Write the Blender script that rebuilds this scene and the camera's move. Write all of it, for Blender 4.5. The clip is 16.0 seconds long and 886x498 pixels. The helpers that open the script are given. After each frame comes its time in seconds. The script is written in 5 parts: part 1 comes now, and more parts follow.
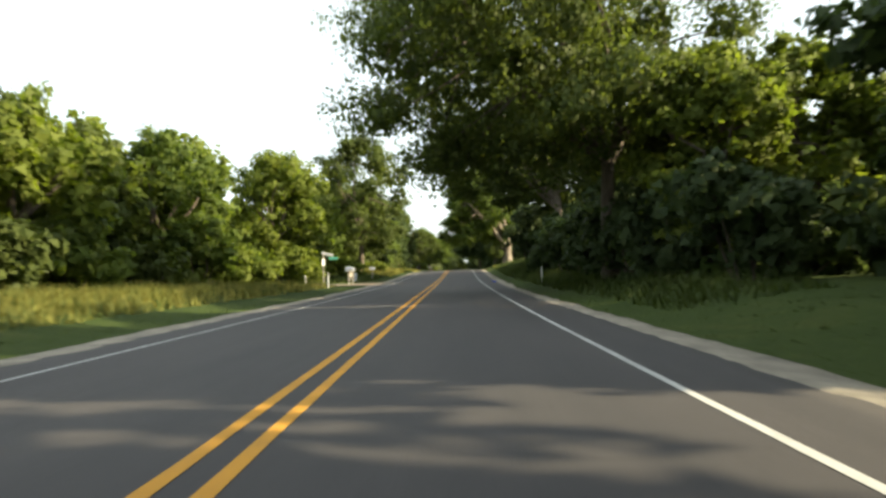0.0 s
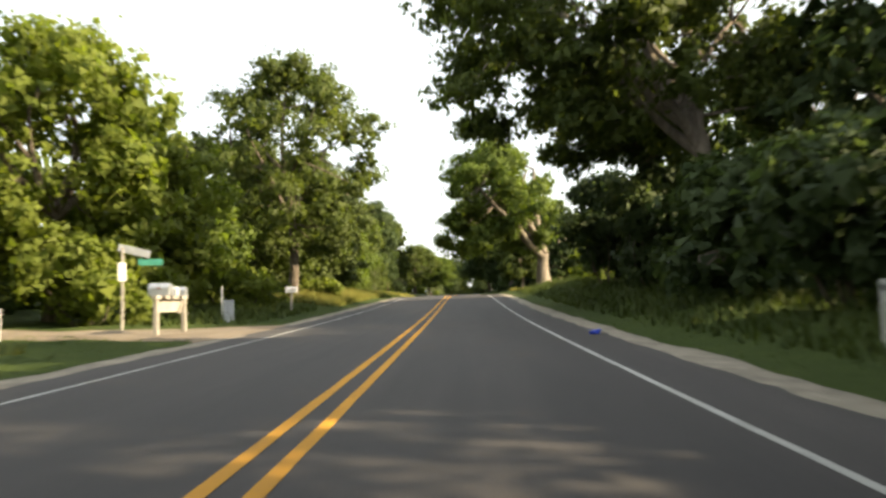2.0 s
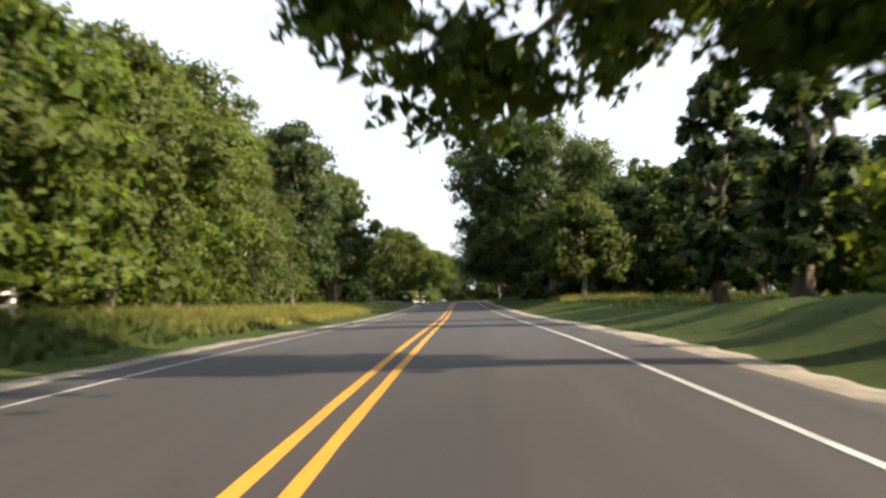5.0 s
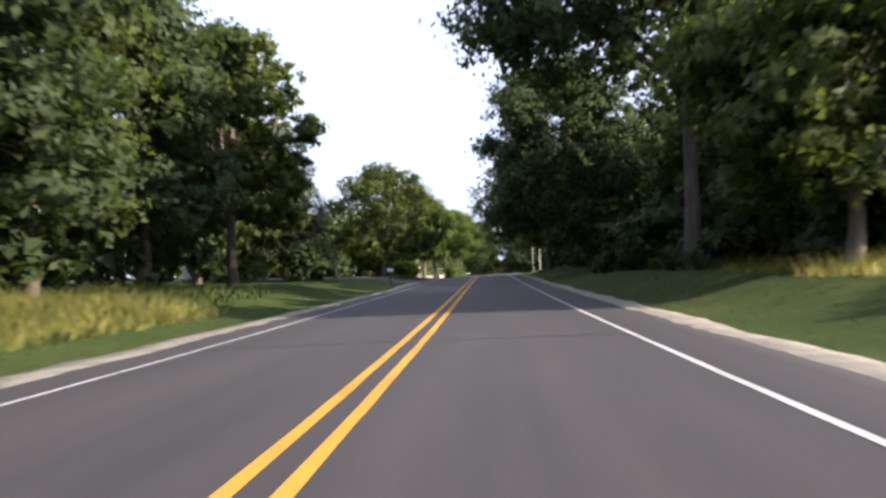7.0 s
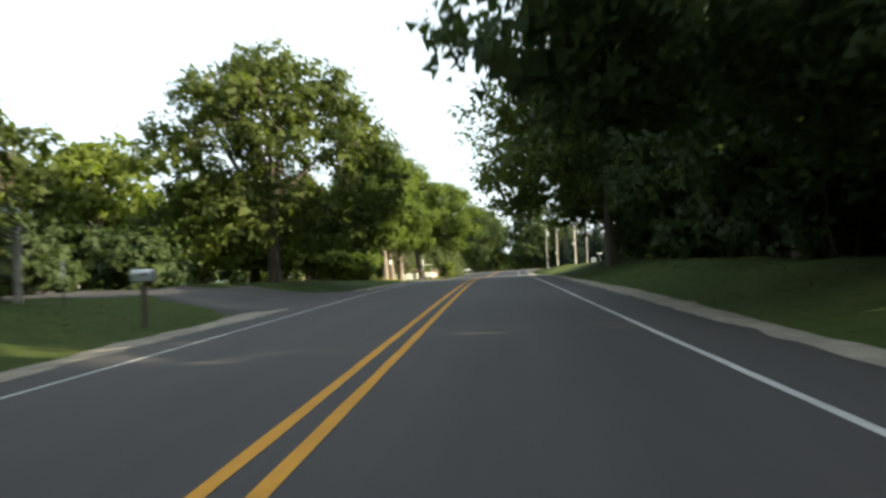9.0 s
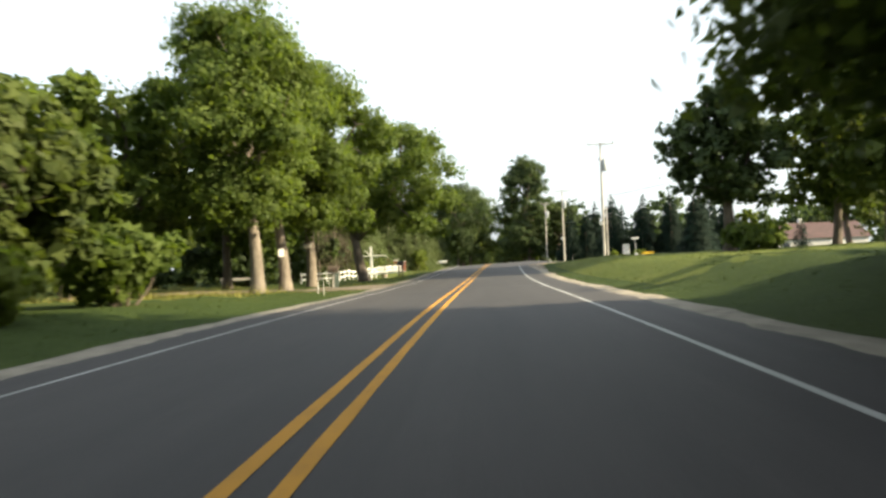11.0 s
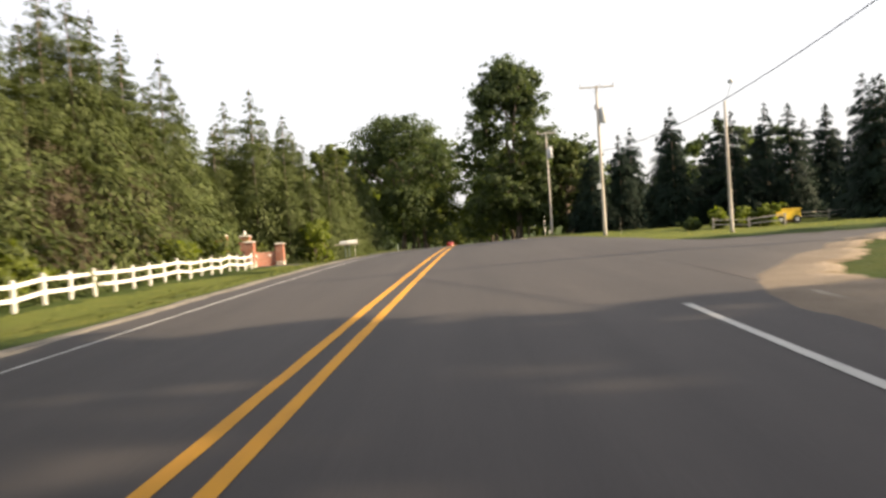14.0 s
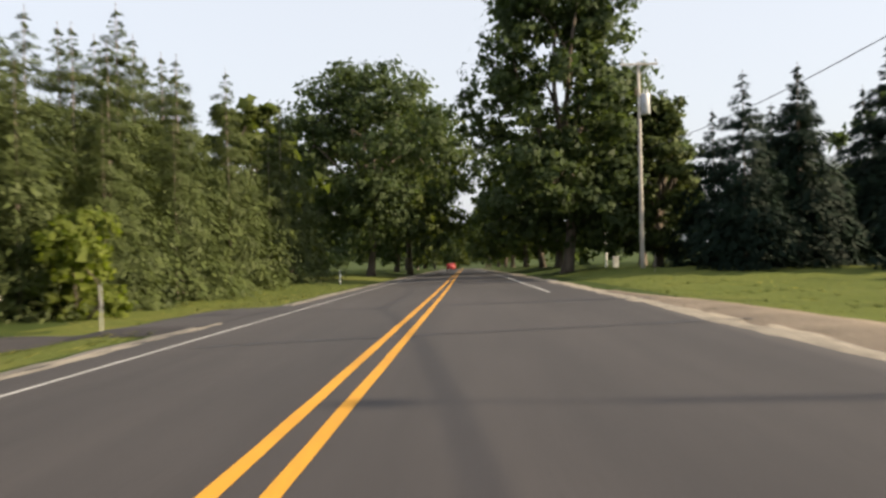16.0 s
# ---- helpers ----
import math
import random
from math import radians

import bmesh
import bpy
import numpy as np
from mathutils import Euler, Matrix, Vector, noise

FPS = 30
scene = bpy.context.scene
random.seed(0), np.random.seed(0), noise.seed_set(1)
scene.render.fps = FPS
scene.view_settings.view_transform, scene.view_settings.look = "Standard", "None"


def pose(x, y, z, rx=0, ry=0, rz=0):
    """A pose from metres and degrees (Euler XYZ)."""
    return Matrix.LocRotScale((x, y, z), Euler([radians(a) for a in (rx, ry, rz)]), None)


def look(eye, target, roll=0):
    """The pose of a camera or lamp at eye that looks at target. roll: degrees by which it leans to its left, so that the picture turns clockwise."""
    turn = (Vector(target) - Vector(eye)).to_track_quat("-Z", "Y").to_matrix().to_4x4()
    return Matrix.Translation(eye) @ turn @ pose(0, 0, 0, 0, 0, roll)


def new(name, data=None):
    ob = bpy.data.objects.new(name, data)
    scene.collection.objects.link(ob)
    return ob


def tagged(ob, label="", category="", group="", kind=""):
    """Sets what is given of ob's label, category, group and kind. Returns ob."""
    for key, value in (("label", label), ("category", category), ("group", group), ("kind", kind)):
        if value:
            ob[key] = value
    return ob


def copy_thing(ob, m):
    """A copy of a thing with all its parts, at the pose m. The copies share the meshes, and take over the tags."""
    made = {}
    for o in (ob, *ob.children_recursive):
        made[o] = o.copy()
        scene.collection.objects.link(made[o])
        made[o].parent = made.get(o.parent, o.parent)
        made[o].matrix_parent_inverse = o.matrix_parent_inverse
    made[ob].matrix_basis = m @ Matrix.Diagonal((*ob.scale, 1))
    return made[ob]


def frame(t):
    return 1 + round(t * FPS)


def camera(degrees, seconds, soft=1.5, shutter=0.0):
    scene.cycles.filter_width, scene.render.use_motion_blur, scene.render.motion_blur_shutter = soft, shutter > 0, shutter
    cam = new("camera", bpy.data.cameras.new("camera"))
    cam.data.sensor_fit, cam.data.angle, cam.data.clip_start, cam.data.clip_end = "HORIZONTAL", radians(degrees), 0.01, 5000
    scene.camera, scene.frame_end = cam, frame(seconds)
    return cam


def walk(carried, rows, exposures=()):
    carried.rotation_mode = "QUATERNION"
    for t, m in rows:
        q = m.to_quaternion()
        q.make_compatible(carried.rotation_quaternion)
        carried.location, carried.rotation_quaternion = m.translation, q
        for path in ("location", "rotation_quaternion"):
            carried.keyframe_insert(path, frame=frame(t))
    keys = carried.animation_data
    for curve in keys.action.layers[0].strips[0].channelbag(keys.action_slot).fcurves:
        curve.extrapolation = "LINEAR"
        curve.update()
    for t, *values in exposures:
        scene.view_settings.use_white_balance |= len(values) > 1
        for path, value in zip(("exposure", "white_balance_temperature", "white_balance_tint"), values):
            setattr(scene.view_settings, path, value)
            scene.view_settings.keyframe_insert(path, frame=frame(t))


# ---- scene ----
EXPOSURE = 1.50
cam = camera(56.00, 16.0, soft=2.8, shutter=0.35)
# the road: spline coefficients along y, every 40 m of the centre line and its cross fall (per cent), every 20 m of its height
CENTRE = [0.90, -0.07, -0.64, -1.00, -1.08, -1.29, -1.86, -2.25, -2.37, -2.18, -0.72, 0.08, 0.38, 0.68, 0.99, 1.29, 1.59, 1.89, 2.19, 2.49]
HEIGHT = [-0.13, -0.06, -0.00, 0.07, 0.20, 0.40, 0.68, 1.17, 1.76, 1.82, 1.74, 1.82, 2.02, 2.21, 2.50, 2.65, 2.57, 2.33, 2.31, 2.57, 2.81, 2.70, 2.35, 1.93, 1.49, 1.03, 0.56, 0.09, -0.39, -0.88, -1.36, -1.85, -2.34, -2.83, -3.34, -3.85, -4.38, -4.91, -5.46, -6.02, -6.58, -7.14]
FALL = [-0.41, -0.61, -0.70, -0.10, 0.70, 1.42, 1.72, 1.42, 1.37, 2.42, 3.87, 3.32, 2.09, 1.06, 0.38, 0.00, -0.15, -0.18, -0.15, -0.10]
PATH = [
    (0, pose(1.463, -0.000, 1.116, 91.806, 1.532, 1.541)),
    (0.5, pose(1.183, 11.110, 1.155, 91.195, -0.717, 1.335)),
    (1, pose(0.993, 22.321, 1.207, 93.094, -0.306, 1.581)),
    (1.5, pose(0.815, 33.707, 1.277, 94.163, 0.513, 1.311)),
    (2, pose(0.654, 45.183, 1.371, 93.490, 1.218, 1.728)),
    (2.5, pose(0.468, 56.587, 1.490, 93.784, 1.348, 2.099)),
    (3, pose(0.340, 68.108, 1.635, 93.954, 0.738, 1.349)),
    (3.5, pose(0.201, 79.772, 1.830, 94.083, 1.643, 1.949)),
    (4.3, pose(0.113, 98.478, 2.270, 94.188, 1.207, 1.849)),
    (5.1, pose(0.045, 117.309, 2.751, 93.455, 0.770, 1.748)),
    (6, pose(-0.060, 138.715, 2.930, 92.023, 0.279, 1.635)),
    (6.5, pose(-0.086, 150.686, 2.915, 92.388, 0.526, 1.835)),
    (7, pose(-0.117, 162.640, 2.907, 91.798, 1.564, 3.678)),
    (7.5, pose(-0.218, 174.551, 2.948, 91.822, 1.210, 3.636)),
    (8, pose(-0.324, 186.538, 3.038, 91.576, 1.911, 3.403)),
    (8.5, pose(-0.397, 198.518, 3.155, 91.582, 3.924, 4.227)),
    (9, pose(-0.575, 210.435, 3.272, 91.470, 2.112, 3.985)),
    (9.5, pose(-0.745, 222.449, 3.405, 90.778, 1.428, 3.517)),
    (10.3, pose(-0.961, 241.798, 3.642, 90.885, 1.865, 3.188)),
    (11.2, pose(-1.131, 263.846, 3.758, 90.532, 2.357, 2.819)),
    (12, pose(-1.207, 283.667, 3.654, 90.271, 2.794, 2.490)),
    (12.5, pose(-1.037, 296.115, 3.541, 89.959, 2.099, 2.372)),
    (13, pose(-0.790, 308.623, 3.484, 89.420, 3.727, 1.596)),
    (13.5, pose(-0.520, 320.978, 3.525, 89.941, 3.216, 0.616)),
    (14, pose(-0.195, 333.209, 3.653, 88.679, 3.864, 0.589)),
    (14.5, pose(0.129, 345.388, 3.805, 88.736, 3.506, 0.616)),
    (15, pose(0.363, 357.603, 3.910, 89.021, 2.767, 0.201)),
    (15.5, pose(0.687, 370.093, 3.910, 89.207, 1.811, 0.853)),
    (16, pose(0.895, 382.777, 3.791, 89.796, 1.271, 1.093)),
]

EXPOSURES = [(0.0, 0.15, 6250, 1), (1.5, 0.3, 6450, 4), (2.6, 0.4, 6600, 7), (3.1, 0.35, 6550, 7), (3.6, 0.1, 6700, 9), (6.0, 0.0, 5450, 14), (6.6, 0.05, 5350, 17), (7.5, -0.3, 5600, 21),
             (8.0, -0.35, 5850, 12), (8.6, -0.1, 5850, 4), (9.5, 0.15, 6000, 0), (12.0, -0.15, 6150, 5), (12.6, -0.3, 5800, 4), (13.0, -0.42, 5950, 8), (13.4, -0.32, 6300, 12), (14.0, -0.2, 6600, 14), (14.5, -0.3, 6350, 9), (15.5, -0.45, 6200, 10), (16.0, -0.5, 6200, 12)]
walk(cam, PATH, exposures=[(t, EXPOSURE + e, kelvin, tint) for t, e, kelvin, tint in EXPOSURES])

# ---- light ----
SUN_AZIMUTH = 101.0       # degrees clockwise from straight ahead: the sun stands to the right
SUN_HEIGHT = 27.0
world = bpy.data.worlds.new("sky")
scene.world = world
world.use_nodes = True
wn = world.node_tree.nodes
wl = world.node_tree.links
sky = wn.new("ShaderNodeTexSky")
sky.sky_type = "NISHITA"
sky.sun_disc = False
sky.sun_elevation = radians(SUN_HEIGHT)
sky.sun_rotation = radians(SUN_AZIMUTH)
sky.air_density = 1.0
sky.dust_density = 4.0
sky.ozone_density = 1.0
haze = wn.new("ShaderNodeMix")          # thin white summer haze over the blue
haze.data_type = "RGBA"
haze.inputs[0].default_value = 0.66
haze.inputs[7].default_value = (6.25, 6.25, 6.1, 1)
wl.new(sky.outputs[0], haze.inputs[6])
wl.new(haze.outputs[2], wn["Background"].inputs[0])
wn["Background"].inputs[1].default_value = 0.088
sun_data = bpy.data.lights.new("sun", "SUN")
sun_data.energy = 5.0
sun_data.angle = radians(0.6)
sun_data.color = (1.0, 0.80, 0.52)
sun = new("sun", sun_data)
az, el = radians(SUN_AZIMUTH), radians(SUN_HEIGHT)
toward = Vector((math.sin(az) * math.cos(el), math.cos(az) * math.cos(el), math.sin(el)))
sun.matrix_world = look(toward * 300, (0, 0, 0))


# ---- materials ----
def material(name, rough=0.8, metal=0.0):
    m = bpy.data.materials.new(name)
    m.use_nodes = True
    b = m.node_tree.nodes["Principled BSDF"]
    b.inputs["Roughness"].default_value = rough
    b.inputs["Metallic"].default_value = metal
    return m, m.node_tree.nodes, m.node_tree.links, b


def ramp(nodes, stops):
    r = nodes.new("ShaderNodeValToRGB")
    while len(r.color_ramp.elements) < len(stops):
        r.color_ramp.elements.new(0.5)
    for e, (p, c) in zip(r.color_ramp.elements, stops):
        e.position, e.color = p, (*c, 1)
    return r


def noise_at(nodes, links, scale, detail=4.0, rough=0.55, coord="Object", stretch=None):
    tc = nodes.new("ShaderNodeTexCoord")
    n = nodes.new("ShaderNodeTexNoise")
    n.inputs["Scale"].default_value = scale
    n.inputs["Detail"].default_value = detail
    n.inputs["Roughness"].default_value = rough
    if stretch:
        mp = nodes.new("ShaderNodeMapping")
        mp.inputs["Scale"].default_value = stretch
        links.new(tc.outputs[coord], mp.inputs["Vector"])
        links.new(mp.outputs[0], n.inputs["Vector"])
    else:
        links.new(tc.outputs[coord], n.inputs["Vector"])
    return n


def mix(nodes, links, fac, a, b, mode="MIX"):
    m = nodes.new("ShaderNodeMix")
    m.data_type = "RGBA"
    m.blend_type = mode
    for socket, value in ((m.inputs[0], fac), (m.inputs[6], a), (m.inputs[7], b)):
        if hasattr(value, "is_linked") or hasattr(value, "links"):
            links.new(value, socket)
        elif isinstance(value, (int, float)):
            socket.default_value = value
        else:
            socket.default_value = (*value, 1)
    return m.outputs[2]


def bump(nodes, links, b, height, strength, distance=0.02):
    n = nodes.new("ShaderNodeBump")
    n.inputs["Strength"].default_value = strength
    n.inputs["Distance"].default_value = distance
    links.new(height, n.inputs["Height"])
    links.new(n.outputs[0], b.inputs["Normal"])


def rough_surface(name, low, high, scale, fine, rough=0.85, metal=0.0, strength=0.4, distance=0.01, stretch=None):
    """A plain real surface: two scales of variation between two colours, and fine relief."""
    m, n, l, b = material(name, rough, metal)
    big = noise_at(n, l, scale, 5, 0.6, stretch=stretch)
    small = noise_at(n, l, fine, 3, 0.6, stretch=stretch)
    r = ramp(n, [(0.3, low), (0.7, high)])
    l.new(big.outputs[0], r.inputs[0])
    r2 = ramp(n, [(0.25, (0.72, 0.72, 0.72)), (0.75, (1.2, 1.2, 1.2))])
    l.new(small.outputs[0], r2.inputs[0])
    l.new(mix(n, l, 1.0, r.outputs[0], r2.outputs[0], "MULTIPLY"), b.inputs["Base Color"])
    bump(n, l, b, small.outputs[0], strength, distance)
    return m


def leaves(name, dark, light, through_tint, clear=0.35, gloss=0.12):
    m, n, l, b = material(name, 0.55)
    b.inputs["Specular IOR Level"].default_value = gloss
    geo = n.new("ShaderNodeNewGeometry")
    big = noise_at(n, l, 0.45, 4, 0.6)
    r = ramp(n, [(0.22, dark), (0.82, light)])
    add = n.new("ShaderNodeMath")
    add.operation = "MULTIPLY_ADD"
    l.new(geo.outputs["Random Per Island"], add.inputs[0])
    add.inputs[1].default_value = 0.3
    sub = n.new("ShaderNodeMath")
    sub.operation = "MULTIPLY"
    l.new(big.outputs[0], sub.inputs[0])
    sub.inputs[1].default_value = 0.7
    l.new(sub.outputs[0], add.inputs[2])
    l.new(add.outputs[0], r.inputs[0])
    l.new(r.outputs[0], b.inputs["Base Color"])
    tr = n.new("ShaderNodeBsdfTranslucent")
    l.new(mix(n, l, 1.0, r.outputs[0], through_tint, "MULTIPLY"), tr.inputs[0])
    ms = n.new("ShaderNodeMixShader")
    ms.inputs[0].default_value = clear
    l.new(b.outputs[0], ms.inputs[1])
    l.new(tr.outputs[0], ms.inputs[2])
    l.new(ms.outputs[0], n["Material Output"].inputs[0])
    return m


def asphalt():
    m, n, l, b = material("asphalt", 0.82)
    patch = noise_at(n, l, 0.12, 5, 0.65, stretch=(3.0, 0.5, 1.0))
    streak = noise_at(n, l, 1.0, 4, 0.6, stretch=(1.6, 0.05, 1.0))
    grain = noise_at(n, l, 55.0, 2, 0.7)
    r = ramp(n, [(0.25, (0.0215, 0.0193, 0.0208)), (0.75, (0.0425, 0.037, 0.0368))])
    l.new(patch.outputs[0], r.inputs[0])
    r2 = ramp(n, [(0.3, (0.82, 0.82, 0.835)), (0.7, (1.18, 1.175, 1.16))])
    l.new(streak.outputs[0], r2.inputs[0])
    r3 = ramp(n, [(0.3, (0.6, 0.6, 0.6)), (0.75, (1.5, 1.5, 1.5))])
    l.new(grain.outputs[0], r3.inputs[0])
    c = mix(n, l, 1.0, r.outputs[0], r2.outputs[0], "MULTIPLY")
    l.new(mix(n, l, 1.0, c, r3.outputs[0], "MULTIPLY"), b.inputs["Base Color"])
    bump(n, l, b, grain.outputs[0], 0.35, 0.006)
    return m


def paint(name, colour, worn):
    m, n, l, b = material(name, 0.85)
    wear = noise_at(n, l, 9.0, 5, 0.7)
    long = noise_at(n, l, 0.5, 3, 0.6)
    r = ramp(n, [(0.30, worn), (0.46, colour)])
    l.new(wear.outputs[0], r.inputs[0])
    r2 = ramp(n, [(0.3, (0.78, 0.78, 0.78)), (0.7, (1.08, 1.08, 1.08))])
    l.new(long.outputs[0], r2.inputs[0])
    l.new(mix(n, l, 1.0, r.outputs[0], r2.outputs[0], "MULTIPLY"), b.inputs["Base Color"])
    bump(n, l, b, wear.outputs[0], 0.2, 0.003)
    return m


def turf(name, low, mid_tone, high):
    m, n, l, b = material(name, 0.95)
    b.inputs["Specular IOR Level"].default_value = 0.1
    big = noise_at(n, l, 0.07, 5, 0.6)
    mid = noise_at(n, l, 0.9, 5, 0.7)
    fine = noise_at(n, l, 14.0, 3, 0.7)
    r = ramp(n, [(0.25, low), (0.55, mid_tone), (0.8, high)])
    s = n.new("ShaderNodeMath")
    s.operation = "MULTIPLY_ADD"
    l.new(mid.outputs[0], s.inputs[0])
    s.inputs[1].default_value = 0.5
    t = n.new("ShaderNodeMath")
    t.operation = "MULTIPLY"
    l.new(big.outputs[0], t.inputs[0])
    t.inputs[1].default_value = 0.55
    l.new(t.outputs[0], s.inputs[2])
    l.new(s.outputs[0], r.inputs[0])
    r2 = ramp(n, [(0.25, (0.55, 0.55, 0.5)), (0.75, (1.35, 1.3, 1.2))])
    l.new(fine.outputs[0], r2.inputs[0])
    l.new(mix(n, l, 1.0, r.outputs[0], r2.outputs[0], "MULTIPLY"), b.inputs["Base Color"])
    bump(n, l, b, fine.outputs[0], 0.8, 0.06)
    return m


def masonry(name):
    m, n, l, b = material(name, 0.9)
    tc = n.new("ShaderNodeTexCoord")
    mp = n.new("ShaderNodeMapping")
    mp.inputs["Rotation"].default_value = (radians(90), 0, 0)
    l.new(tc.outputs["Object"], mp.inputs["Vector"])
    br = n.new("ShaderNodeTexBrick")
    br.inputs["Scale"].default_value = 1.0
    br.inputs["Brick Width"].default_value = 0.21
    br.inputs["Row Height"].default_value = 0.075
    br.inputs["Mortar Size"].default_value = 0.008
    br.inputs["Color1"].default_value = (0.34, 0.10, 0.055, 1)
    br.inputs["Color2"].default_value = (0.24, 0.075, 0.045, 1)
    br.inputs["Mortar"].default_value = (0.42, 0.37, 0.32, 1)
    l.new(mp.outputs[0], br.inputs["Vector"])
    grime = noise_at(n, l, 2.2, 5, 0.65)
    r = ramp(n, [(0.3, (0.7, 0.68, 0.66)), (0.7, (1.15, 1.12, 1.1))])
    l.new(grime.outputs[0], r.inputs[0])
    l.new(mix(n, l, 1.0, br.outputs[0], r.outputs[0], "MULTIPLY"), b.inputs["Base Color"])
    bump(n, l, b, br.outputs[1], -0.5, 0.01)
    return m


ASPHALT = asphalt()
TAR = rough_surface("tar", (0.012, 0.012, 0.013), (0.025, 0.025, 0.026), 3, 40, 0.55)
YELLOW = paint("yellow_paint", (0.54, 0.26, 0.010), (0.30, 0.15, 0.02))
WHITE_LINE = paint("white_line_paint", (0.43, 0.43, 0.42), (0.15, 0.15, 0.15))
GRAVEL = rough_surface("gravel", (0.15, 0.132, 0.106), (0.32, 0.282, 0.225), 1.6, 24, 0.95, 0, 0.9, 0.03)
DIRT = rough_surface("sandy_dirt", (0.115, 0.09, 0.066), (0.22, 0.176, 0.127), 0.7, 26, 0.95, 0, 0.9, 0.03)
# turf is darkened: the shade on the verges is put into its colour
TURF = turf("turf", (0.024, 0.041, 0.011), (0.043, 0.064, 0.017), (0.085, 0.092, 0.027))
GRASS = leaves("grass_blades", (0.045, 0.070, 0.018), (0.105, 0.130, 0.038), (1.2, 1.25, 0.7), 0.3)
HAY = leaves("tall_dry_grass", (0.19, 0.21, 0.048), (0.40, 0.36, 0.105), (1.2, 1.1, 0.8), 0.35)
OAK = leaves("oak_leaves", (0.040, 0.058, 0.018), (0.120, 0.145, 0.042), (1.35, 1.4, 0.6), 0.48)
MAPLE = leaves("maple_leaves", (0.050, 0.078, 0.019), (0.142, 0.182, 0.044), (1.35, 1.4, 0.55), 0.5)
# light green leaves; on lit trees the sunlight is put into this colour
BRIGHT = leaves("light_and_sunlit_leaves", (0.078, 0.108, 0.022), (0.200, 0.230, 0.048), (1.3, 1.4, 0.5), 0.5)
# darker, cooler oak green: woodland shade is put into the colour
DUSK = leaves("shaded_leaves", (0.036, 0.056, 0.026), (0.090, 0.118, 0.050), (1.3, 1.35, 0.7), 0.45)
# nearly black: the spruces' unlit, backlit side is put into the colour
NEEDLE = leaves("backlit_spruce_needles", (0.008, 0.016, 0.012), (0.020, 0.034, 0.024), (1.2, 1.3, 0.9), 0.1, 0.04)
BROWN = leaves("dead_twigs", (0.034, 0.027, 0.017), (0.085, 0.068, 0.044), (1.2, 1.1, 0.8), 0.2)
OLIVE = leaves("old_needles", (0.028, 0.038, 0.013), (0.080, 0.088, 0.032), (1.2, 1.2, 0.7), 0.25)
PINE = leaves("pine_needles", (0.034, 0.050, 0.016), (0.092, 0.114, 0.034), (1.3, 1.3, 0.7), 0.2)
BARK = rough_surface("bark", (0.065, 0.052, 0.040), (0.165, 0.132, 0.102), 1.4, 16, 0.95, 0, 1.0, 0.06, (3, 3, 0.6))
PALE_BARK = rough_surface("pale_bark", (0.135, 0.11, 0.085), (0.27, 0.225, 0.18), 1.6, 14, 0.95, 0, 1.0, 0.05, (3, 3, 0.6))
POLE_WOOD = rough_surface("weathered_pole", (0.33, 0.30, 0.265), (0.55, 0.52, 0.475), 0.9, 20, 0.9, 0, 0.5, 0.01, (6, 6, 0.35))
DARK_WOOD = rough_surface("dark_wood", (0.06, 0.045, 0.035), (0.14, 0.105, 0.08), 1.6, 22, 0.85, 0, 0.4, 0.01, (5, 5, 0.6))
GREY_WOOD = rough_surface("grey_wood", (0.22, 0.205, 0.18), (0.40, 0.37, 0.33), 1.8, 24, 0.85, 0, 0.4, 0.01, (5, 5, 0.6))
WHITE = rough_surface("white_paint", (0.66, 0.65, 0.62), (0.82, 0.81, 0.78), 1.3, 18, 0.5, 0, 0.15, 0.004)
STEEL = rough_surface("galvanised_steel", (0.40, 0.42, 0.44), (0.56, 0.58, 0.60), 2.5, 25, 0.42, 0.75, 0.1, 0.002)
GREY_TANK = rough_surface("grey_enamel", (0.40, 0.42, 0.45), (0.52, 0.54, 0.57), 2.0, 22, 0.45, 0.0, 0.1, 0.002)
GREEN_BOX = rough_surface("green_enamel", (0.085, 0.11, 0.095), (0.13, 0.16, 0.138), 2.0, 20, 0.5, 0, 0.15, 0.003)
TEAL = rough_surface("street_sign_green", (0.03, 0.16, 0.12), (0.05, 0.22, 0.17), 3.0, 20, 0.45, 0, 0.1, 0.002)
BLACK = rough_surface("black_enamel", (0.012, 0.012, 0.013), (0.03, 0.03, 0.032), 2.0, 20, 0.45, 0, 0.1, 0.002)
RED_PAINT = rough_surface("red_car_paint", (0.19, 0.016, 0.013), (0.26, 0.024, 0.018), 2.0, 20, 0.25, 0, 0.02, 0.001)
BUS_YELLOW = rough_surface("yellow_enamel", (0.62, 0.40, 0.02), (0.74, 0.50, 0.03), 1.5, 16, 0.4, 0, 0.1, 0.003)
RUST = rough_surface("rust", (0.14, 0.055, 0.025), (0.28, 0.12, 0.05), 2.0, 22, 0.9, 0, 0.6, 0.01)
BLUE_FILM = rough_surface("blue_film", (0.01, 0.035, 0.42), (0.02, 0.07, 0.60), 4.0, 22, 0.35, 0, 0.3, 0.004)
BRICK = masonry("brick")
STONE = rough_surface("field_stone", (0.34, 0.29, 0.24), (0.58, 0.53, 0.46), 3.0, 20, 0.9, 0, 0.7, 0.02)
CAPSTONE = rough_surface("cap_stone", (0.50, 0.48, 0.44), (0.68, 0.65, 0.60), 2.0, 20, 0.85, 0, 0.4, 0.006)
ROOF_RED = rough_surface("red_shingle", (0.055, 0.034, 0.034), (0.10, 0.058, 0.056), 0.9, 9, 0.9, 0, 0.6, 0.02, (1, 1, 4))
